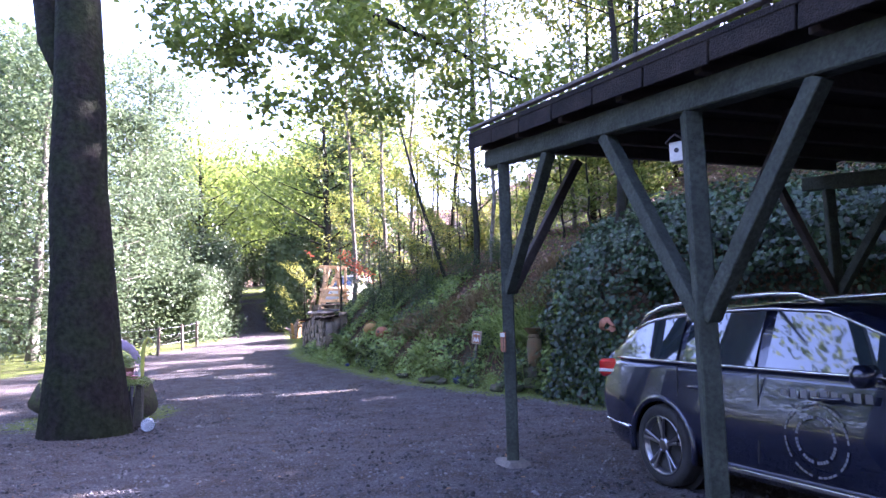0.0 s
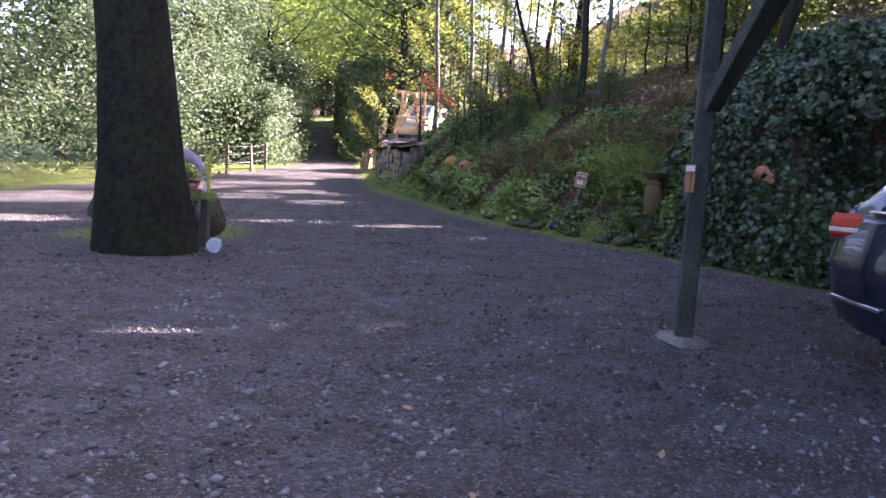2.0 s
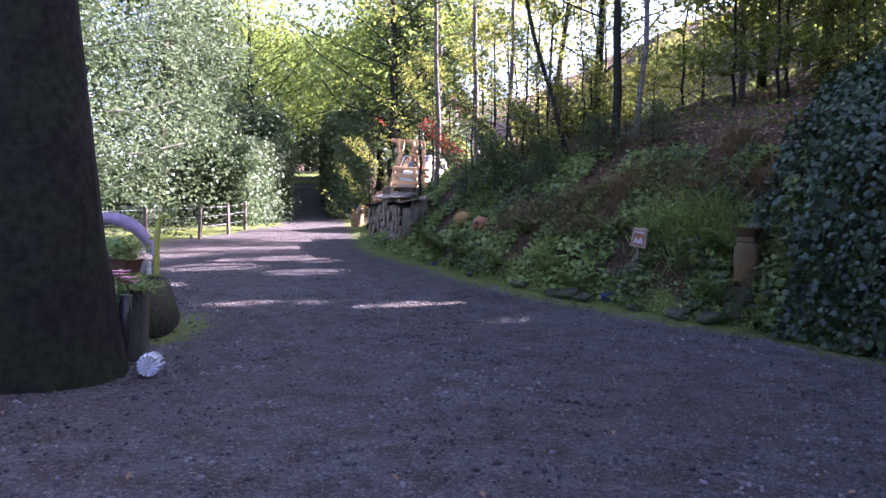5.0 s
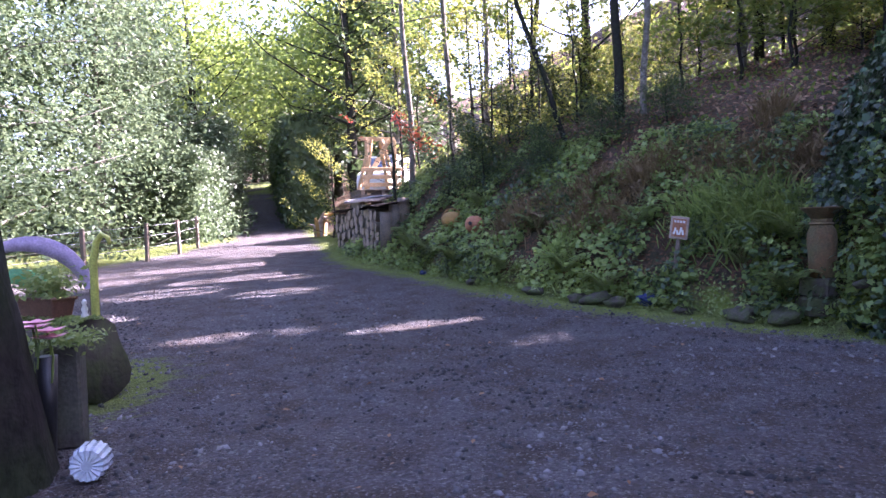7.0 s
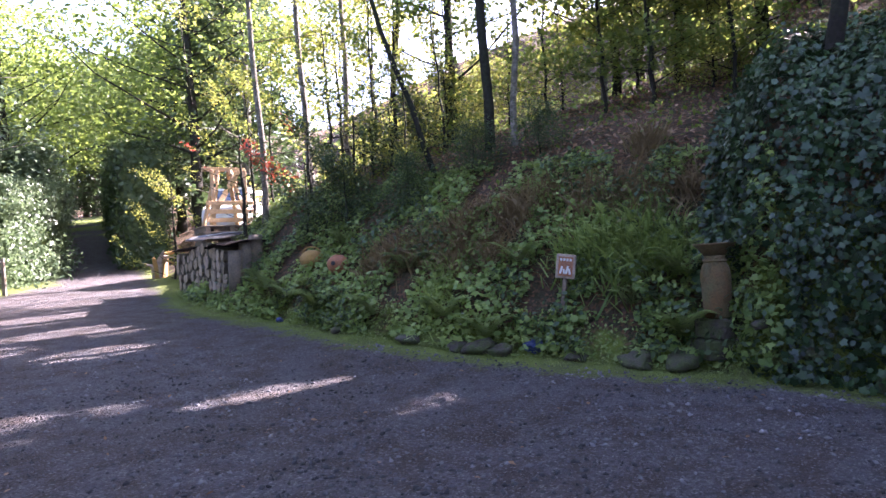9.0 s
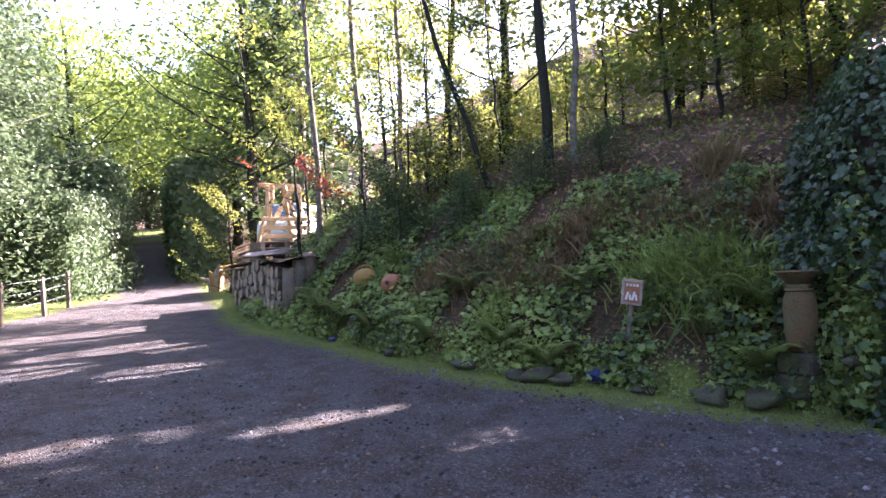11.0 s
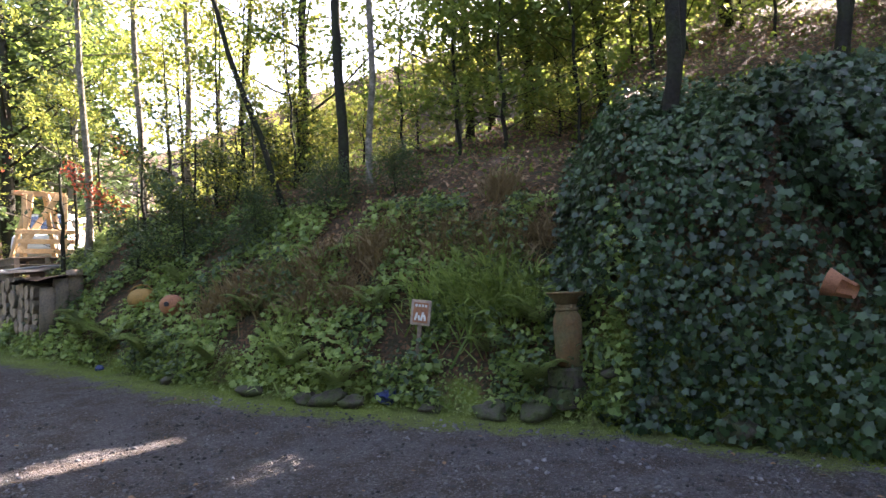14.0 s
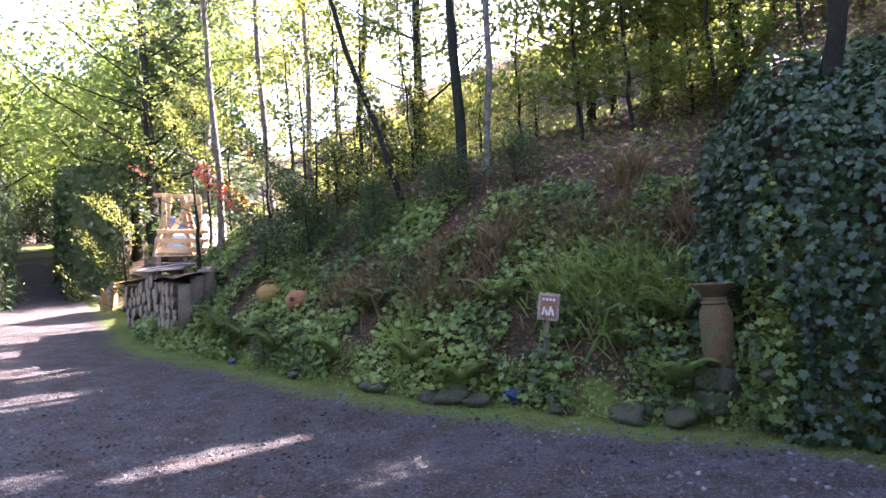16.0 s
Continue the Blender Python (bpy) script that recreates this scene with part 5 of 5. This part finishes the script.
sx, sy = -7.9, 27.6
t = thing("split_stump", pose(sx, sy, Z(sx, sy) - 0.05), "splintered orange-brown stump beside the drive", "stump")
for i in range(6):
    a = -2.2 + i * 0.5
    bm = bmesh.new()
    tube(bm, [(0.1 * math.cos(a), 0.1 * math.sin(a), 0), (0.2 * math.cos(a), 0.2 * math.sin(a), 0.4 + 0.08 * i), (0.65 * math.cos(a), 0.3 * math.sin(a), 0.5 + 0.2 * (i % 3))], [0.14, 0.11, 0.03], 7)
    part("splinter", bm, M_STRAW if i % 2 else M_CUT, t)

# ---- wire fence before the hedge ----
fence = thing("wire_fence", pose(0, 0, 0), "low wire fence on leaning wooden posts", "fence")
fp = [(-11.9, 17.5), (-11.2, 19.3), (-10.6, 21.0), (-10.7, 22.9), (-11.0, 24.6)]
for i, (x, y) in enumerate(fp):
    z = Z(x, y)
    part("post", bar((x, y, z - 0.1), (x - 0.06 + 0.04 * (i % 3), y, z + 1.0), 0.09, 0.09), M_WOOD, fence)
for h in (0.35, 0.65, 0.92):
    bm = bmesh.new()
    tube(bm, [(x - 0.05, y, Z(x, y) + h) for x, y in fp], [0.006] * 5, 5)
    part("wire", bm, M_SHEET, fence)
# the clipped hedge end that catches the sun
hx = np.random.default_rng(31)
n = 9000
u, v_, w = hx.random(n), hx.random(n), hx.random(n)
face = hx.integers(0, 3, n)
X = np.where(face == 0, -11.9 + 0.12 * hx.normal(0, 1, n), -14.3 + 2.4 * u)
Y = np.where(face == 1, 26.6 + 0.12 * hx.normal(0, 1, n), 26.6 + 4.4 * v_)
Zh = np.where(face == 2, 3.3 + 0.1 * hx.normal(0, 1, n), 3.3 * w)
X = X + 0.12 * np.sin(Zh * 3)
N = np.stack([face == 0, -(face == 1).astype(float), face == 2], 1).astype(float)
t = thing("clipped_hedge", pose(0, 0, 0), "clipped light green hedge end beside the drive", "hedge")
hang("foliage", leaves("foliage", np.stack([X, Y, height(X, Y) + Zh], 1), N, 0.13, M_LEAF_HEDGE, hx, lean=0.5), t)
# a plain dark box stands in for the shade inside the hedge
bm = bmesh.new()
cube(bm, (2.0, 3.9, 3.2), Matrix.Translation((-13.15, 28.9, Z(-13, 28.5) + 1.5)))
part("inner_growth", bm, M_LEAF_DARK, t, "plain dark core for the shade inside the hedge")



def hedge_wall(a, b, depth, high, material, label, count, seed, size=0.17):
    """A dense hedge: leaves over its two faces, end and top, on a dark core that stands for the shade inside."""
    r = np.random.default_rng(seed)
    a, b = np.array(a, float), np.array(b, float)
    d = (b - a) / np.hypot(*(b - a))
    s = np.array((d[1], -d[0]))
    ln = np.hypot(*(b - a))
    k = r.integers(0, 8, count)
    u, v, w = r.random(count) ** 1.4, r.random(count), r.random(count)
    along = np.where(k == 6, 0, u * ln) + r.normal(0, 0.1, count)
    across = np.where(k < 3, 0, np.where(k < 5, depth, v * depth)) + r.normal(0, 0.12, count)
    up_ = np.where((k == 5) | (k == 7), high, w * high) + r.normal(0, 0.12, count)
    xy = a + along[:, None] * d + across[:, None] * s
    nr = np.zeros((count, 3))
    nr[k < 3, :2], nr[(k == 3) | (k == 4), :2], nr[k == 6, :2] = -s, s, -d
    nr[(k == 5) | (k == 7)] = (0, 0, 1)
    t = thing("hedge", pose(0, 0, 0), label, "hedge", "hedges along the lane")
    hang("foliage", leaves("foliage", np.stack([xy[:, 0], xy[:, 1], height(xy[:, 0], xy[:, 1]) + up_], 1), nr, size, material, r, lean=0.55), t)
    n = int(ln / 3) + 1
    # plain dark boxes put the shaded inside behind the leaves
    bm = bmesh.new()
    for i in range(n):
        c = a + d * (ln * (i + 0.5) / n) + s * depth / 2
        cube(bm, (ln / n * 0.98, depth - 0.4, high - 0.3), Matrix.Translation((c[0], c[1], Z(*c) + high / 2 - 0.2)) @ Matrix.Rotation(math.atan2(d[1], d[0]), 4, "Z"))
    part("inner_growth", bm, M_LEAF_DARK, t, "plain dark core for the shade inside the hedge")


hedge_wall((-10.35, 31.0), (-22.5, 61), 1.8, 4.6, M_LEAF_DARK, "tall dark hedge walling the shaded lane", 11000, 61, 0.2)
hedge_wall((-14.9, 31.5), (-27.6, 62), 1.8, 4.6, M_LEAF_DARK, "tall dark hedge on the lane's far side", 9000, 62, 0.2)

# ---- planted log beside the old tree ----
t = thing("mossy_log", face_matrix((-4.12, 9.36, 0.33), (-0.995, 0.1, 0)), "thick moss-covered log lying beside the old tree", "log")
bm = bmesh.new()
tube(bm, [(0.02 * math.sin(k * 2), k * 0.2, 0.02 * math.cos(k * 3)) for k in range(11)], [0.33 + 0.03 * math.sin(k * 1.7) for k in range(11)], 20)
for v in bm.verts:
    v.co += v.co.normalized() * 0.11 * noise.noise(v.co * 4)
part("bark", bm, M_MOSSLOG, t, smooth=True)
mr = np.random.default_rng(9)
a = mr.normal(0, 0.4, 2600)
ly = mr.uniform(0.02, 1.95, 2600)
pts = np.stack([0.35 * np.sin(a), ly, 0.345 * np.cos(a)], 1)
hang("moss", leaves("moss", pts, pts * (2.5, 0, 2.5), 0.045, M_FERN, mr, lean=0.6), t, "bright green moss")

t = thing("flower_box", pose(-4.66, 9.5, 0.66, 0, 0, -22), "brown plastic flower box planted with herbs", "planter")
bm = bmesh.new()
cube(bm, (0.5, 0.2, 0.16), pose(0, 0, 0.08), 0.012)
for v in bm.verts:
    if v.co.z < 0.05:
        v.co.x *= 0.9
        v.co.y *= 0.8
part("trough", bm, M_POT, t)
part("rim", box((0.53, 0.22, 0.025), pose(0, 0, 0.165), 0.006), M_POT, t)
pp = mr.normal(0, 1, (650, 3)) * (0.16, 0.09, 0.08) + (0, 0, 0.27)
pp[:, 2] = np.maximum(pp[:, 2], 0.18)
hang("foliage", leaves("foliage", pp, np.tile((0, 0, 0.8), (650, 1)), 0.055, M_FERN, mr), t, "light green leaves")


def arc_band(name, x, y, z, r, a0, a1, w, material, label, turn):
    """A broad curved band planted upright on its stake."""
    t = thing(name, pose(x, y, 0, 0, 0, turn), label, "garden ornament")
    bm = bmesh.new()
    prev = None
    for a in np.linspace(a0, a1, 18):
        k = (a - a0) / (a1 - a0)
        ww = w * math.sin(min(1, 0.15 + k * 1.1) * math.pi * 0.9) + 0.012
        row = [bm.verts.new((math.cos(a) * rr, dy, z + math.sin(a) * rr)) for rr, dy in ((r - ww / 2, -0.012), (r + ww / 2, -0.012), (r + ww / 2, 0.012), (r - ww / 2, 0.012))]
        if prev:
            for j in range(4):
                bm.faces.new((prev[j], prev[(j + 1) % 4], row[(j + 1) % 4], row[j]))
        else:
            bm.faces.new(row)
        prev = row
    bm.faces.new(prev[::-1])
    part("band", bm, material, t, smooth=True)
    bm = bmesh.new()
    e = Vector((math.cos(a0) * r, 0, z + math.sin(a0) * r))
    tube(bm, [(e.x, 0, 0), e], [0.008, 0.008], 6)
    part("stake", bm, M_WOOD, t)


arc_band("lilac_arch", -5.15, 9.9, 0.72, 0.56, 0.25, 2.7, 0.14, M_LILAC, "curved lilac cloth band on a garden stake", 12)
arc_band("green_arch", -5.05, 9.6, 0.55, 0.46, 0.25, 2.7, 0.13, M_GREEN, "curved green cloth band on a garden stake", 12)
t = thing("lime_crook", pose(-4.5, 9.9, 0.0, 0, 0, 15), "yellow-green hooked garden stake behind the log", "garden ornament")
bm = bmesh.new()
tube(bm, [(0, 0, 0), (0, 0, 0.7), (0.0, 0, 1.1), (0.03, 0, 1.27), (0.08, 0, 1.34), (0.13, 0, 1.31), (0.145, 0, 1.25)], [0.035, 0.035, 0.032, 0.03, 0.027, 0.022, 0.015], 10)
part("stem", bm, M_LIME, t, smooth=True)
t = thing("wooden_post", pose(-3.62, 8.3, 0, 0, 0, 20), "short greenish weathered wooden post", "post")
part("timber", box((0.2, 0.16, 0.64), pose(0, 0, 0.31), 0.015), mat("algae_wood", (0.07, 0.075, 0.05), 0.9, scale=6, fine=40, bump=0.5, other=(0.055, 0.05, 0.04)), t)
pp = mr.normal(0, 1, (500, 3)) * (0.1, 0.09, 0.03) + (0, 0, 0.66)
hang("moss", leaves("moss", pp, np.tile((0, 0, 1.0), (500, 1)), 0.04, M_FERN, mr), t, "bright moss cap")
t = thing("flower_holder", pose(-3.5, 7.98, 0), "black plastic flower holder at the tree's foot", "planter")
part("holder", lathe([(0.03, 0), (0.045, 0.3), (0.06, 0.62), (0.05, 0.62)], 14), M_BLACK, t, smooth=True)
for i in range(4):
    blossom("pink_flower", -3.5 + 0.05 * math.cos(i * 1.6), 7.95 + 0.05 * math.sin(i * 1.6), 0.72 + 0.03 * i, 0.11, M_PINK, "pink artificial flower beside the old tree", 6, 0.2, "pink flowers")
t = thing("glass_jar", pose(-3.08, 7.74, 0), "ribbed clear glass jar lying on gravel", "jar")
bm = lathe([(0.03, -0.10), (0.085, -0.095), (0.1, -0.05), (0.1, 0.05), (0.085, 0.095), (0.03, 0.1)], 32, m=pose(0, 0, 0.097, 90, 0, 20))
for i, v in enumerate(bm.verts):
    if i % 2:
        c = Vector((0, 0, 0.097))
        v.co = c + (v.co - c) * 0.93
part("jar", bm, M_CLEAR, t)
t = thing("white_figurine", pose(-4.25, 9.4, 0.65) @ Matrix.Diagonal((0.6, 0.6, 0.6, 1)), "small pale garden figurine on the log", "figurine")
part("figure", lathe([(0.06, 0), (0.065, 0.03), (0.03, 0.1), (0.045, 0.15), (0.02, 0.2), (0.035, 0.24), (0.012, 0.28)], 14), M_WHITE, t, smooth=True)
